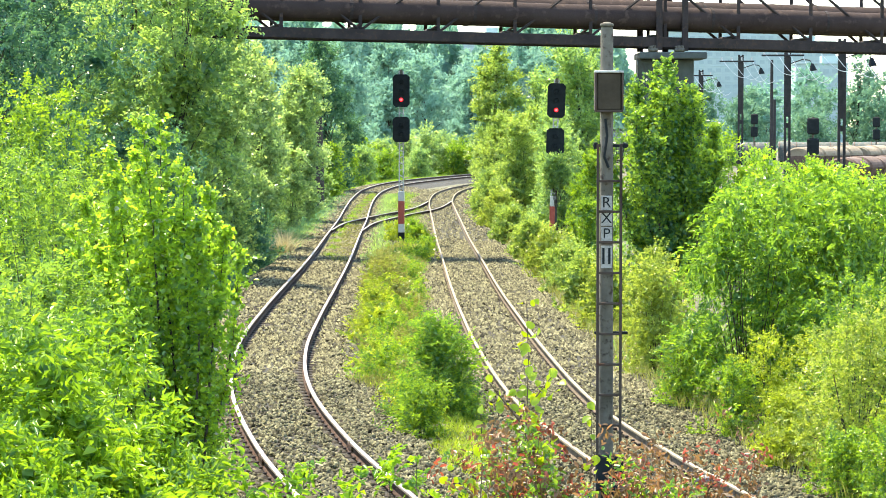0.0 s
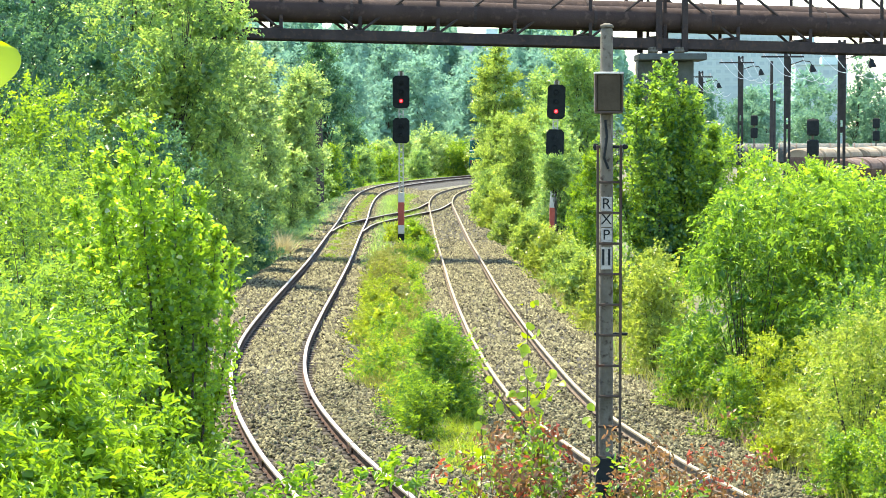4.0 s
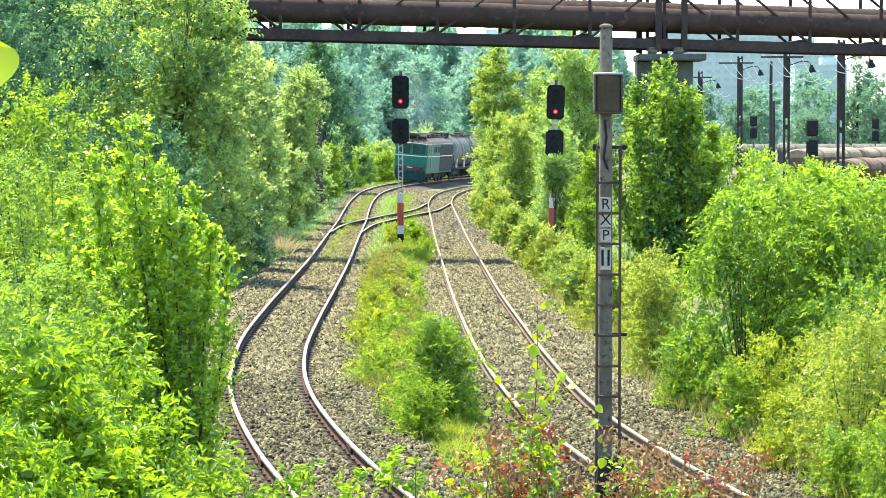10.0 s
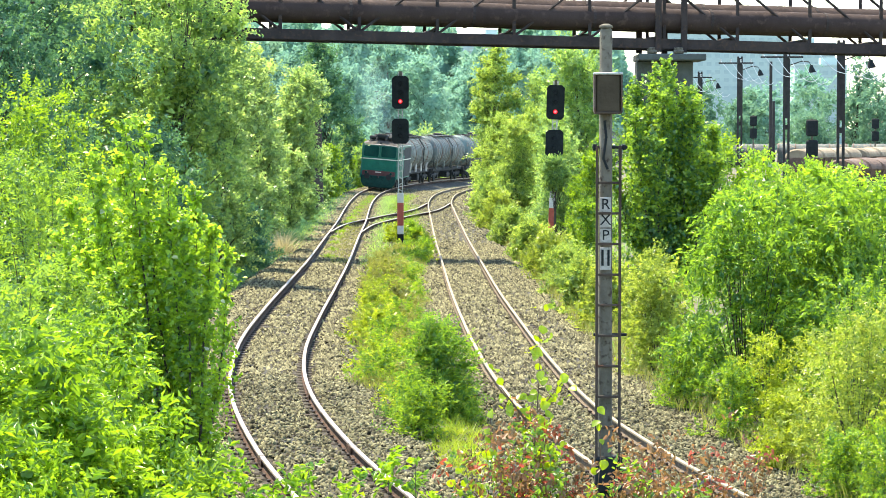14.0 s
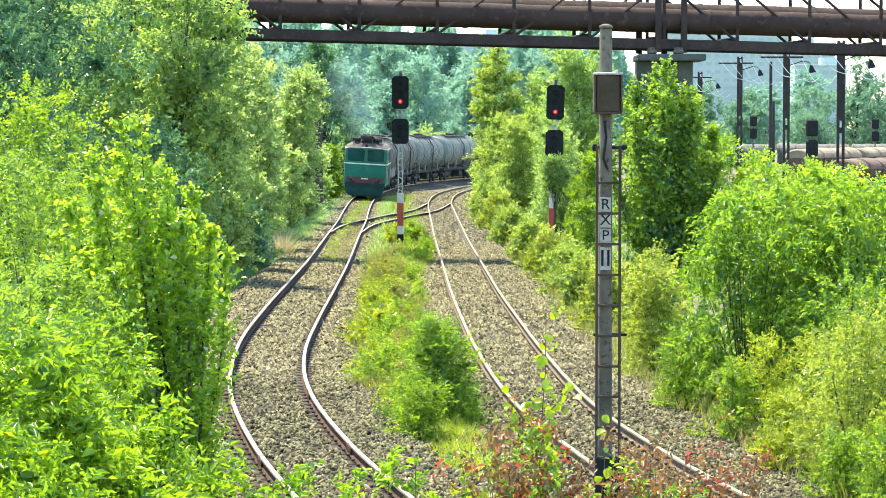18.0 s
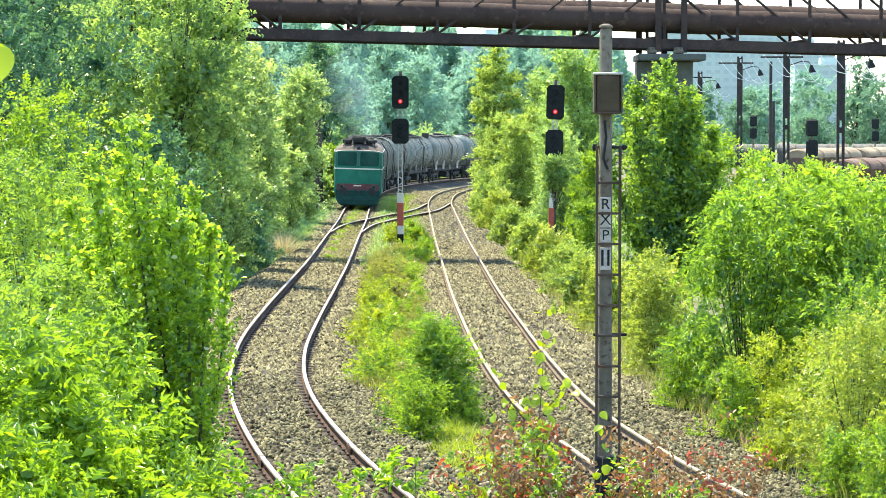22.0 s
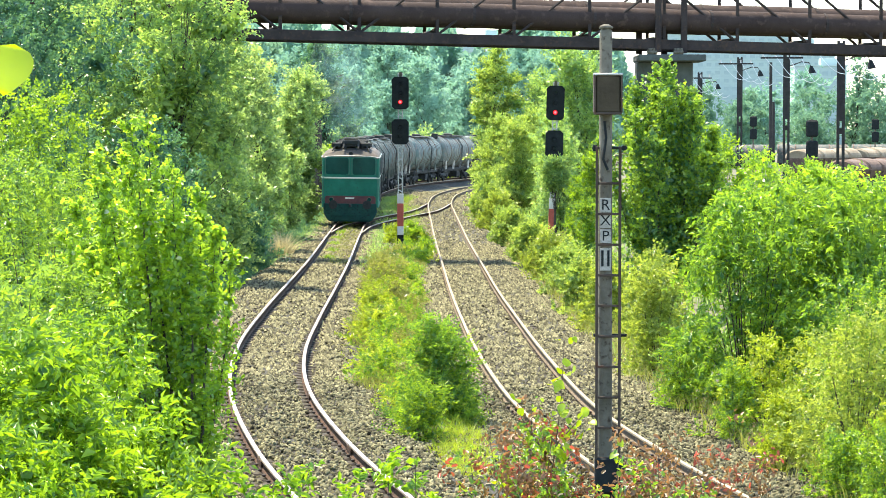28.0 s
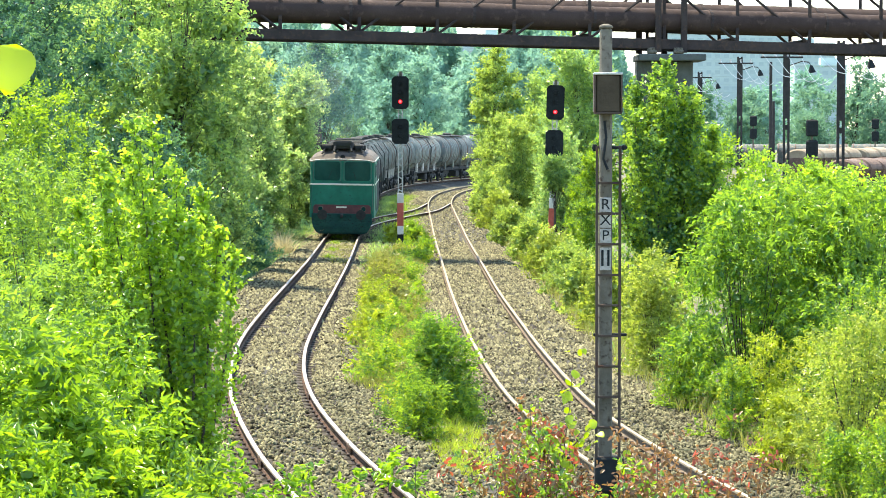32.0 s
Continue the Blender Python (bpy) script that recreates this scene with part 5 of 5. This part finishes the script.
FRONT.append(branched("tall shoot with pale lime green leaves", .39, 12, 2.1, 2.14, 84, .05, 200, ((-1, .72, .17), (1, .76, .13), (-1, .55, .2), (1, .6, .12))))
FRONT.append(shoot("shrub_shoot", "short shoot with pale lime green leaves", .68, 12, 2.1, 1.62, 36, .048, LF_LIME, 201, .02, .1))
FRONT.append(branched("short shoot with pale lime green leaves", .17, 12, 2.1, 1.62, 44, .05, 202, ((-1, .7, .12),)))
MIXED = ((LF_BRONZE, .48), (LF_RED, .18), (LF_BRIGHT, .34))
RED.append(low_shrub("shrub with red, bronze and green leaves on thin stems", .33, 11.8, 2.0, 1.88, .34, 13, 3300, .032, MIXED, 203))
RED.append(low_shrub("shrub with red, bronze and green leaves on thin stems", .62, 11.7, 2.0, 1.74, .36, 12, 2800, .032, MIXED, 205))
RED.append(low_shrub("sprawling bronze-leaved shrub on the bank", 1.1, 12.2, 2.0, 1.74, .36, 13, 2900, .029, ((LF_BRONZE, .76), (LF_RED, .15), (LF_BRIGHT, .09)), 204, .08))
RED.append(low_shrub("sprawling bronze-leaved shrub on the bank", 1.40, 12.4, 1.95, 1.62, .26, 8, 1400, .028, ((LF_BRONZE, .8), (LF_RED, .2)), 206))
TWIG = thing("leafy_twig", pose(-.98, 4, 3.35), "bright sunlit leaf on a thin twig near the lens", "twig")
part("stalk", Mesh().tube([(0, 0, -.05), (.06, 0, .7), (.12, 0, 1.4), (.2, 0, 1.82), (.27, 0, 1.87)], [.007, .006, .005, .004, .003], 5), M_BARK, TWIG)
for k, (c, nr, size) in enumerate((((.29, 0, 1.84), (.1, -1, .2), .077), ((.262, .02, 1.735), (.3, -1, .3), .04), ((.15, .03, 1.7), (0, -1, .5), .07), ((.1, .02, 1.4), (-.4, -1, .5), .07))):
    tv, tt = big_leaves(np.random.default_rng(9 + k), np.array([c]), np.array([nr]), size, .9, 1.5)
    lf = new("leaf", raw_mesh("leaf", tv, tt, LF_LIME))
    lf.parent = TWIG


# ---- train ----
M_TEAL = mat("teal_paint", (.004, .10, .066), (.009, .145, .098), .55, 0, 1.6, .1, 20, c3=(.01, .075, .055), third=.66, spec=.2)
M_TEALD = mat("dark_teal_paint", (.012, .07, .058), (.02, .10, .082), .5, 0, 2, .1, 20)
M_STRIPE = mat("cream_stripe", (.55, .56, .46), (.66, .66, .56), .5, 0, 4)
M_MAROON = mat("maroon_paint", (.055, .016, .018), (.10, .026, .026), .7, 0, 4, c3=(.08, .03, .03))
M_ROOF = mat("dusty_roof", (.038, .033, .026), (.07, .06, .047), .85, 0, 2, .2, 20, c3=(.09, .07, .055))
M_VALANCE = mat("dark_valance", (.010, .045, .040), (.018, .064, .056), .85, 0, 3, c3=(.014, .022, .021), spec=.1)
M_GLASS = mat("cab_glass", (.004, .035, .030), (.012, .065, .055), .1, 0, 1, spec=.12)
M_GEAR = mat("sooty_running_gear", (.009, .012, .012), (.024, .027, .026), .9, 0, 5, .3)
TANKS = [mat("tank_grey", (.075, .095, .083), (.19, .225, .20), .7, 0, 1.3, .15, 14, c3=(.20, .13, .09)),
         mat("tank_dark", (.04, .058, .055), (.085, .112, .105), .65, 0, .9, .15, 14, c3=(.14, .10, .08)),
         mat("tank_blue", (.06, .10, .093), (.14, .20, .185), .65, 0, .9, .15, 14, c3=(.20, .16, .13))]


HOOPS = [mat("rusty_hoop", (.10, .065, .045), (.19, .13, .095), .8, 0, 2), mat("pale_hoop", (.17, .19, .17), (.27, .295, .265), .7, 0, 2, c3=(.16, .11, .08))]


def bogie(parent, y, wheels=2, base=2.3):
    fr = Mesh()
    for sx in (-1, 1):
        fr.box((sx * 1.0, y, .62), (.14, base + 1.2, .28), .03)
        for k in range(wheels):
            yy_ = y - base / 2 + base * k / (wheels - 1)
            fr.box((sx * 1.04, yy_, .5), (.2, .34, .34), .04)
    fr.box((0, y, .65), (2.0, .5, .25), .03)
    b = part("bogie", fr, M_GEAR, parent, "sooty black bogie")
    for k in range(wheels):
        w = Mesh()
        yy_ = y - base / 2 + base * k / (wheels - 1)
        for sx in (-1, 1):
            w.tube([(sx * .70, 0, 0), (sx * .84, 0, 0)], .5, 20)
        w.tube([(-.8, 0, 0), (.8, 0, 0)], .08, 8)
        part("wheelset", w, M_GEAR, b).location = (0, yy_, .5)


def buffers(parent, y, s):
    for x in (-.875, .875):
        part("buffer", Mesh().tube([(x, y, 1.05), (x, y + s * .42, 1.05)], .09, 10).tube([(x, y + s * .42, 1.05), (x, y + s * .48, 1.05)], .23, 14), M_GEAR, parent)
    part("coupling", Mesh().box((0, y + s * .25, 1.0), (.12, .5, .16), .02), M_GEAR, parent)


def rounded(cx, cz, w, h, r, y0, y1):
    """An upright plate with rounded corners."""
    pts = []
    for qx, qz, a0 in ((1, 1, 0), (-1, 1, 90), (-1, -1, 180), (1, -1, 270)):
        for k in range(5):
            a = radians(a0 + k * 22.5)
            pts.append((cx + qx * (w / 2 - r) + r * math.cos(a), cz + qz * (h / 2 - r) + r * math.sin(a)))
    return Mesh().loft([[(x, y, z) for x, z in pts] for y in (y0, y1)])


def locomotive():
    ob = thing("locomotive", pose(0, 0, 0), "teal diesel locomotive with cream stripe and maroon nose band", "locomotive")

    def ring(y, z0, z1, w, crown_):
        """Body section: straight sides and an arched roof."""
        pts = [(-w, z0), (w, z0), (w, z1)]
        for k in range(1, 10):
            a = math.pi * k / 10
            pts.append((w * (math.cos(a) * .97), z1 + crown_ * math.sin(a)))
        pts.append((-w, z1))
        return [(p[0], y, p[1]) for p in pts]

    ys = [(-6.450, .9, 3.42, 1.40, .08), (-6.400, .9, 3.44, 1.46, .14), (-6.150, .9, 3.5, 1.48, .32), (-5.6, .9, 3.57, 1.49, .45), (-4, .9, 3.6, 1.49, .47), (4, .9, 3.6, 1.49, .47), (6.05, .9, 3.52, 1.49, .44), (6.45, .9, 3.42, 1.34, .3)]
    body = Mesh().loft([ring(y, z0, z1, w, c) for y, z0, z1, w, c in ys])
    n = 13
    for i, f in enumerate(body.f[:-2]):
        if 2 <= i % n <= 11:
            body.m[i] = 1
    bd = part("body", body, [M_TEAL, M_ROOF], ob, "teal body with dusty pale roof")
    part("front_panel", rounded(0, 1.78, 2.82, 1.62, .2, -6.44, -6.5), M_TEAL, bd)
    part("roof_gutter", Mesh().tube([(1.36 * math.cos(a), -6.47, 3.47 + .09 * math.sin(a)) for a in np.linspace(0, math.pi, 12)], .022, 5), M_PALE, bd, "dusty pale gutter")
    part("nose_band", rounded(0, 1.24, 2.62, .5, .12, -6.48, -6.53), M_MAROON, bd, "maroon band with worn paint")
    part("stripe", Mesh().box((0, -6.510, 2.42), (2.9, .04, .075), .008), M_STRIPE, bd, "cream stripe")
    for sx in (-1, 1):
        part("stripe", Mesh().box((sx * 1.5, 0, 2.42), (.03, 12.2, .075), .008), M_STRIPE, bd, "cream stripe")
        part("side_window", Mesh().box((sx * 1.495, -5.35, 3.05), (.03, .62, .62), .02), M_GLASS, bd)
        part("cab_door", Mesh().box((sx * 1.5, -4.5, 2.2), (.035, .62, 2.0), .02), M_TEALD, bd)
        part("engine_side", Mesh().box((sx * 1.492, 3.0, 2.2), (.03, 6.4, 2.4), .02), M_GEAR, bd, "sooty dark engine-room side")
        for k in range(5):
            part("side_grille", Mesh().box((sx * 1.495, -2.6 + k * 1.9, 3.0), (.03, 1.4, .5), .02), M_GEAR, bd)
        wf = part("windscreen_frame", rounded(sx * .69, 3.02, 1.28, .98, .15, -6.41, -6.485), M_TEALD, bd)
        part("windscreen", rounded(sx * .69, 3.02, 1.16, .86, .12, -6.47, -6.5), M_GLASS, wf, "dark cab windscreen")
        part("wiper", Mesh().tube([(sx * .62, -6.510, 2.66), (sx * .5, -6.510, 3.0)], .008, 4), M_BLACK, wf)
        part("window_seal", rounded(sx * .69, 3.02, 1.21, .91, .14, -6.46, -6.492), M_TEAL, wf)
        part("roof_gutter", Mesh().tube([(sx * 1.36, -6.47, 3.47), (sx * 1.49, -6.3, 3.47), (sx * 1.51, -5.5, 3.53), (sx * 1.51, 5.6, 3.55)], .025, 5), M_PALE, bd, "dusty pale gutter")
        hl = part("headlight", Mesh().tube([(sx * .98, -6.450, 1.3), (sx * .98, -6.550, 1.3)], .13, 14), M_GALV, bd)
        part("headlight_glass", Mesh().tube([(sx * .98, -6.550, 1.3), (sx * .98, -6.565, 1.3)], .1, 14), M_GLASS, hl)
        part("handrail", Mesh().tube([(sx * 1.38, -6.510, 1.2), (sx * 1.38, -6.550, 1.3), (sx * 1.38, -6.550, 2.4), (sx * 1.38, -6.510, 2.5)], .016, 5), M_TEALD, bd)
    part("top_light", Mesh().tube([(0, -6.050, 3.66), (0, -6.370, 3.66)], .11, 12), M_BLACK, bd)
    part("number_bars", Mesh().box((-.08, -6.540, 1.38), (.36, .01, .07), 0).box((.16, -6.540, 1.38), (.1, .01, .07), 0), M_STRIPE, bd, "pale number bars")
    part("buffer_beam", Mesh().box((0, -6.430, .85), (2.75, .25, .5), .03), M_VALANCE, ob)
    part("rear_buffer_beam", Mesh().box((0, 6.43, .95), (2.7, .25, .42), .03), M_GEAR, ob)
    part("snow_guard", Mesh().loft([[(-hw_, y, z) if k == 0 else (hw_, y, z) if k == 1 else (hw_ * .9, y + .12, z) if k == 2 else (-hw_ * .9, y + .12, z) for k in range(4)] for z, hw_, y in ((.16, 1.02, -6.5), (.24, 1.16, -6.56), (.5, 1.32, -6.6), (.72, 1.36, -6.58))]), M_VALANCE, ob)
    part("fuel_tank", Mesh().box((0, 0, .75), (2.4, 2.4, .7), .08), M_GEAR, ob)
    part("skirt", Mesh().box((0, 0, 1.08), (2.9, 12.6, .25), .03), M_TEALD, ob)
    # roof gear
    for y, w, h_ in ((-5.35, .9, .24), (-4.1, 1.5, .18), (-2.5, 1.7, .22), (0, 1.6, .25), (2.6, 1.6, .22), (5.2, 1.3, .3)):
        part("roof_box", Mesh().box((0, y, 4.02 + h_ * .75), (w, 1.2, h_ * 1.5), .05), M_GEAR, ob)
    part("roof_box", Mesh().box((0, -5.75, 4.26), (.85, .5, .26), .05), M_GEAR, ob, "dark raised box on the cab roof")
    part("box_lid", Mesh().box((0, -5.75, 4.41), (.75, .42, .05), .02), M_ROOF, ob)
    for sx in (-1, 1):
        part("roof_box", Mesh().box((sx * .74, -5.7, 4.12), (.42, .5, .22), .05), M_GEAR, ob)
        part("box_leg", Mesh().tube([(sx * .35, -5.95, 4.18), (sx * .4, -6.2, 3.92)], .05, 6), M_GEAR, ob)
        part("box_leg", Mesh().tube([(sx * .8, -5.9, 4.08), (sx * .95, -6.15, 3.8)], .04, 6), M_GEAR, ob)
    for sx in (-1, 1):
        part("roof_horn", Mesh().tube([(sx * .62, -5.950, 3.98), (sx * .62, -5.4, 4.12)], [.05, .11], 8), M_GEAR, ob)
        part("roof_box", Mesh().box((sx * .75, -5.15, 4.1), (.55, .9, .28), .05), M_GEAR, ob)
        part("roof_stay", Mesh().tube([(sx * .32, -6.150, 3.74), (sx * .22, -5.750, 4.1)], .035, 6), M_GEAR, ob)
        part("roof_rail", Mesh().tube([(sx * .95, -4.6, 3.9), (sx * .95, -4.6, 4.15), (sx * .95, 5, 4.15), (sx * .95, 5, 3.9)], .025, 5), M_GEAR, ob)
    bogie(ob, -3.6, 3, 3.2)
    bogie(ob, 3.6, 3, 3.2)
    buffers(ob, -6.500, -1)
    buffers(ob, 6.5, 1)
    return ob


def tank_wagon(material, label, cabin):
    ob = thing("tank_wagon", pose(0, 0, 0), label, "tank wagon", "tank wagons of the train")
    r, hl, zc = 1.42, 6.6, 2.72
    seg = 36

    def circ(y, q):
        return [(math.cos(a) * q, y, zc + math.sin(a) * q) for a in np.linspace(0, 2 * math.pi, seg, False)]

    rings = [circ(-hl, r * .25), circ(-hl + .03, r * .6), circ(-hl + .16, r * .88), circ(-hl + .4, r), circ(hl - .4, r), circ(hl - .16, r * .88), circ(hl - .03, r * .6), circ(hl, r * .25)]
    tk = part("tank", Mesh().loft(rings), material, ob, "ribbed cylindrical tank", True)
    for k in range(18):
        y = -hl + .5 + k * (2 * hl - 1.0) / 17
        part("hoop", Mesh().loft([circ(y - .05, r + .002), circ(y - .05, r + .045), circ(y + .05, r + .045), circ(y + .05, r + .002)], True, False), HOOPS[0 if k % 5 == 3 else 1], tk)
    for k in range(4):
        y = -4.8 + k * 3.2
        for sx in (-1, 1):
            part("saddle_leg", Mesh().box((sx * 1.12, y, 1.62), (.16, .22, .95), .02), M_WHITE if material is TANKS[0] else TANKS[0], ob, "pale saddle leg")
    part("dome", Mesh().tube([(0, 0, zc + r - .1), (0, 0, zc + r + .22), (0, 0, zc + r + .28)], [.42, .42, .3], 16), M_GEAR, tk)
    for y in (-3.2, 3.2):
        part("hatch", Mesh().tube([(0, y, zc + r - .05), (0, y, zc + r + .12)], .22, 12), M_GEAR, tk)
    part("walkway", Mesh().box((.45, 0, zc + r + .06), (.4, 8.5, .05), .01).box((-.45, 0, zc + r + .06), (.4, 8.5, .05), .01), M_GEAR, ob)
    for sx in (-1, 1):
        part("sole_bar", Mesh().box((sx * 1.0, 0, 1.13), (.14, 13.9, .28), .02), M_GEAR, ob)
        part("ladder", Mesh().tube([(sx * 1.5, -.2, 1.2), (sx * 1.5, -.2, 3.3), (sx * 1.0, -.2, 4.0)], .025, 5).tube([(sx * 1.5, .2, 1.2), (sx * 1.5, .2, 3.3), (sx * 1.0, .2, 4.0)], .025, 5), M_GEAR, ob)
    # sill and boxes added so the bright gap under the tank reads as shade
    part("centre_sill", Mesh().box((0, 0, .92), (.6, 13.6, .62), .03), M_GEAR, ob)
    part("brake_box", Mesh().box((-.3, -1.2, .62), (1.5, 1.6, .5), .06), M_GEAR, ob)
    part("brake_box", Mesh().box((.35, 1.3, .6), (1.3, 1.2, .55), .06), M_GEAR, ob)
    part("air_reservoir", Mesh().tube([(.2, -2.9, .66), (.2, -2.1, .66)], .24, 10), M_GEAR, ob)
    part("outlet_box", Mesh().box((0, 2.6, .5), (1.7, .5, .4), .05), M_GEAR, ob)
    for s in (-1, 1):
        part("headstock", Mesh().box((0, s * 6.95, 1.1), (2.6, .2, .36), .02), M_GEAR, ob)
        buffers(ob, s * 7.0, s)
        bogie(ob, s * 4.9, 2, 1.8)
    rl = Mesh()
    for z in (1.9, 2.35):
        rl.tube([(-1.3, -6.9, z), (1.3, -6.9, z)], .025, 5)
    for x in (-1.3, -.5, .5, 1.3):
        rl.tube([(x, -6.9, 1.25), (x, -6.9, 2.35)], .025, 5)
    part("end_railing", rl, M_GEAR, ob)
    if cabin:
        part("vent_box", Mesh().box((.2, -6.2, 4.2), (.55, .5, .5), .04), M_GEAR, ob, "dark box at the tank end")
    return ob


def smoke_mat():
    m = bpy.data.materials.new("thin_smoke")
    m.use_nodes = True
    N, L = m.node_tree.nodes, m.node_tree.links.new
    N.remove(N["Principled BSDF"])
    di, tr, mx = N.new("ShaderNodeBsdfDiffuse"), N.new("ShaderNodeBsdfTransparent"), N.new("ShaderNodeMixShader")
    di.inputs["Color"].default_value = (.62, .80, .77, 1)
    mx.inputs["Fac"].default_value = .022
    L(tr.outputs[0], mx.inputs[1])
    L(di.outputs[0], mx.inputs[2])
    L(mx.outputs[0], N["Material Output"].inputs["Surface"])
    return m


def smoke_puff(rx, ry, rz, seed):
    """A thin ragged cloud of exhaust in shells, one inside another."""
    ob = thing("smoke_puff", pose(0, 0, 0), "thin bluish exhaust smoke above the locomotive", "smoke", "exhaust smoke")
    for k, q in enumerate((1.0, .72, .42)):
        rings = []
        for i in range(1, 12):
            a = math.pi * i / 12
            ring_ = []
            for j in range(18):
                b = 2 * math.pi * j / 18
                d = Vector((math.sin(a) * math.cos(b), math.sin(a) * math.sin(b), math.cos(a)))
                s = q * (1 + .45 * noise.noise(d * 1.3 + Vector((seed, k * .4, 0))))
                ring_.append((d.x * rx * s, d.y * ry * s, d.z * rz * s))
            rings.append(ring_)
        sh = part("smoke_shell", Mesh().loft(rings), SMOKE, ob, "", True)
        sh.visible_shadow = False
    return ob


SMOKE = smoke_mat()
PUFFS = [smoke_puff(1.2, 1.2, 2.1, 1.7), smoke_puff(1.5, 1.5, 1.9, 5.2)]
LOCO = locomotive()
LABELS = ["ribbed grey rusty tank wagon coupled in the goods train", "ribbed dark tank wagon coupled in the goods train", "ribbed bluish tank wagon coupled in the goods train"]
KINDS = [tank_wagon(TANKS[0], LABELS[0], True), tank_wagon(TANKS[1], LABELS[1], False), tank_wagon(TANKS[2], LABELS[2], False)]
WAGONS = [*KINDS] + [copy_thing(KINDS[k], pose(0, 0, 0)) for k in (2, 0, 2, 0, 1, 2)]


def motions():
    """The train rolls along the first track; its brakes are on a little all the way."""
    s33 = float(np.interp(33, PATH_A[:, 1], LEN_A))
    poly = (-3.18851350e-04, 2.58736788e-02, -6.77402373e-01, 1.27295114, 223.945318)

    def smooth(u):
        u = min(1.0, max(0.0, u))
        return u * u * (3 - 2 * u)

    def gone(t):
        if t < 7.5:
            return np.polyval(poly, 7.5) + (7.5 - t) * 5.3
        return float(np.polyval(poly, t)) - 1.3 * max(0.0, 1 - abs(t - 29) / 4) - 2.5 * smooth((t - 12) / 9)

    def on(s):
        return Vector([float(np.interp(s, LEN_A, PATH_A[:, j])) for j in range(4)])

    def at(front, middle, pivot):
        a, b = on(front + middle - pivot), on(front + middle + pivot)
        d = b - a
        c = (a + b) / 2
        return (Matrix.Translation((c[0], c[1], c[2])) @ Matrix.Rotation(math.atan2(-d[0], d[1]), 4, "Z") @ Matrix.Rotation(c[3] / 1.5, 4, "Y"))

    times = [k * 1.0 for k in range(33)]
    walk(LOCO, [(t, at(gone(t) + s33, 6.5, 3.6)) for t in times])
    for i, w in enumerate(WAGONS):
        walk(w, [(t, at(gone(t) + s33, 6.5 + 7.0 + 7.5 + i * 15.0, 4.9)) for t in times])
    # the wheels roll without slipping, several rows for each turn
    rolls, t = [0.0], 0.0
    while t < 31.9:
        start = gone(t)
        while t < 31.99 and start - gone(t) < .5:
            t += 1 / 30
        rolls.append(min(t, 32.0))
    rolls[-1] = 32.0
    for vehicle in (LOCO, *WAGONS):
        for w in [o for o in vehicle.children_recursive if o.name.startswith("wheelset")]:
            axle = Matrix.Translation(w.location)
            walk(w, [(t, axle @ Matrix.Rotation((gone(0) - gone(t)) / .5, 4, "X")) for t in rolls])
    for k, (puff, back, side, up) in enumerate(zip(PUFFS, (6.5, 8.5), (-.2, -1.3), (6.2, 8.2))):
        rows = []
        for t in times:
            p = on(gone(t) + s33 + back)
            rows.append((t, pose(p[0] + side + .35 * math.sin(t * .9 + k), p[1], up + .3 * math.sin(t * 1.3 + 2 * k), 0, 0, 12 * math.sin(t * .5 + k))))
        walk(puff, rows)
    # leaning of the plants in the wind: seconds, degrees to the right
    for ob, rows in ((SAPLING, ((0, 0), (2, -.4), (3.5, -1.2), (6, -2.6), (9, -2.0), (11, -2.6), (13, -2.4), (16, -2.2), (19, -2.6), (23, -2.3), (26, -1.8), (28, -1.5), (30, -2.2), (32, -1.0))),
                     *((f, ((0, 0), (1.5, .5), (3, 0), (6, .2), (9, 1.7), (11, 1.2), (13, 1.6), (16, 2.2), (19, 2.7), (21, 2.2), (23, 2.5), (25, 3.6), (28, 5.0), (30, 5.2), (32, 6.2))) for f in FRONT)):
        home = ob.matrix_world.copy()
        drop = .045 if ob in FRONT else 0
        walk(ob, [(t, home @ Matrix.Translation((0, 0, -drop * max(0, a - 1.5))) @ Matrix.Rotation(radians(a), 4, "Y")) for t, a in rows])
    for ob in RED:
        home = ob.matrix_world.copy()
        walk(ob, [(t, home @ Matrix.Rotation(radians(a), 4, "Y")) for t, a in ((0, 0), (4, .8), (9, .3), (14, 1.2), (19, .6), (25, 1.6), (28, 2.2), (32, 2.0))])
    home = TWIG.matrix_world.copy()
    walk(TWIG, [(t, home @ Matrix.Rotation(radians(a), 4, "Y")) for t, a in (
        (0, -2.72), (1.5, -2.44), (3, -1.06), (3.5, -0.83), (6, -0.03), (7, 0.14), (8, -0.03), (9, -0.22), (10, -0.72), (11, -0.39), (11.5, -1.61), (12, -3.28), (20, -3.28), (20.6, -2.17), (21, -0.92), (22, -0.94), (22.5, -0.92), (23, -1.39), (23.5, -1.11), (24, 0.50), (24.5, -0.44), (25, 0.06), (25.5, 0.42), (27.5, -0.14), (28, 0.00), (28.5, 0.28), (29, -0.03), (29.5, 0.11), (30, 0.11), (31, -0.06), (32, 0.11))])


motions()
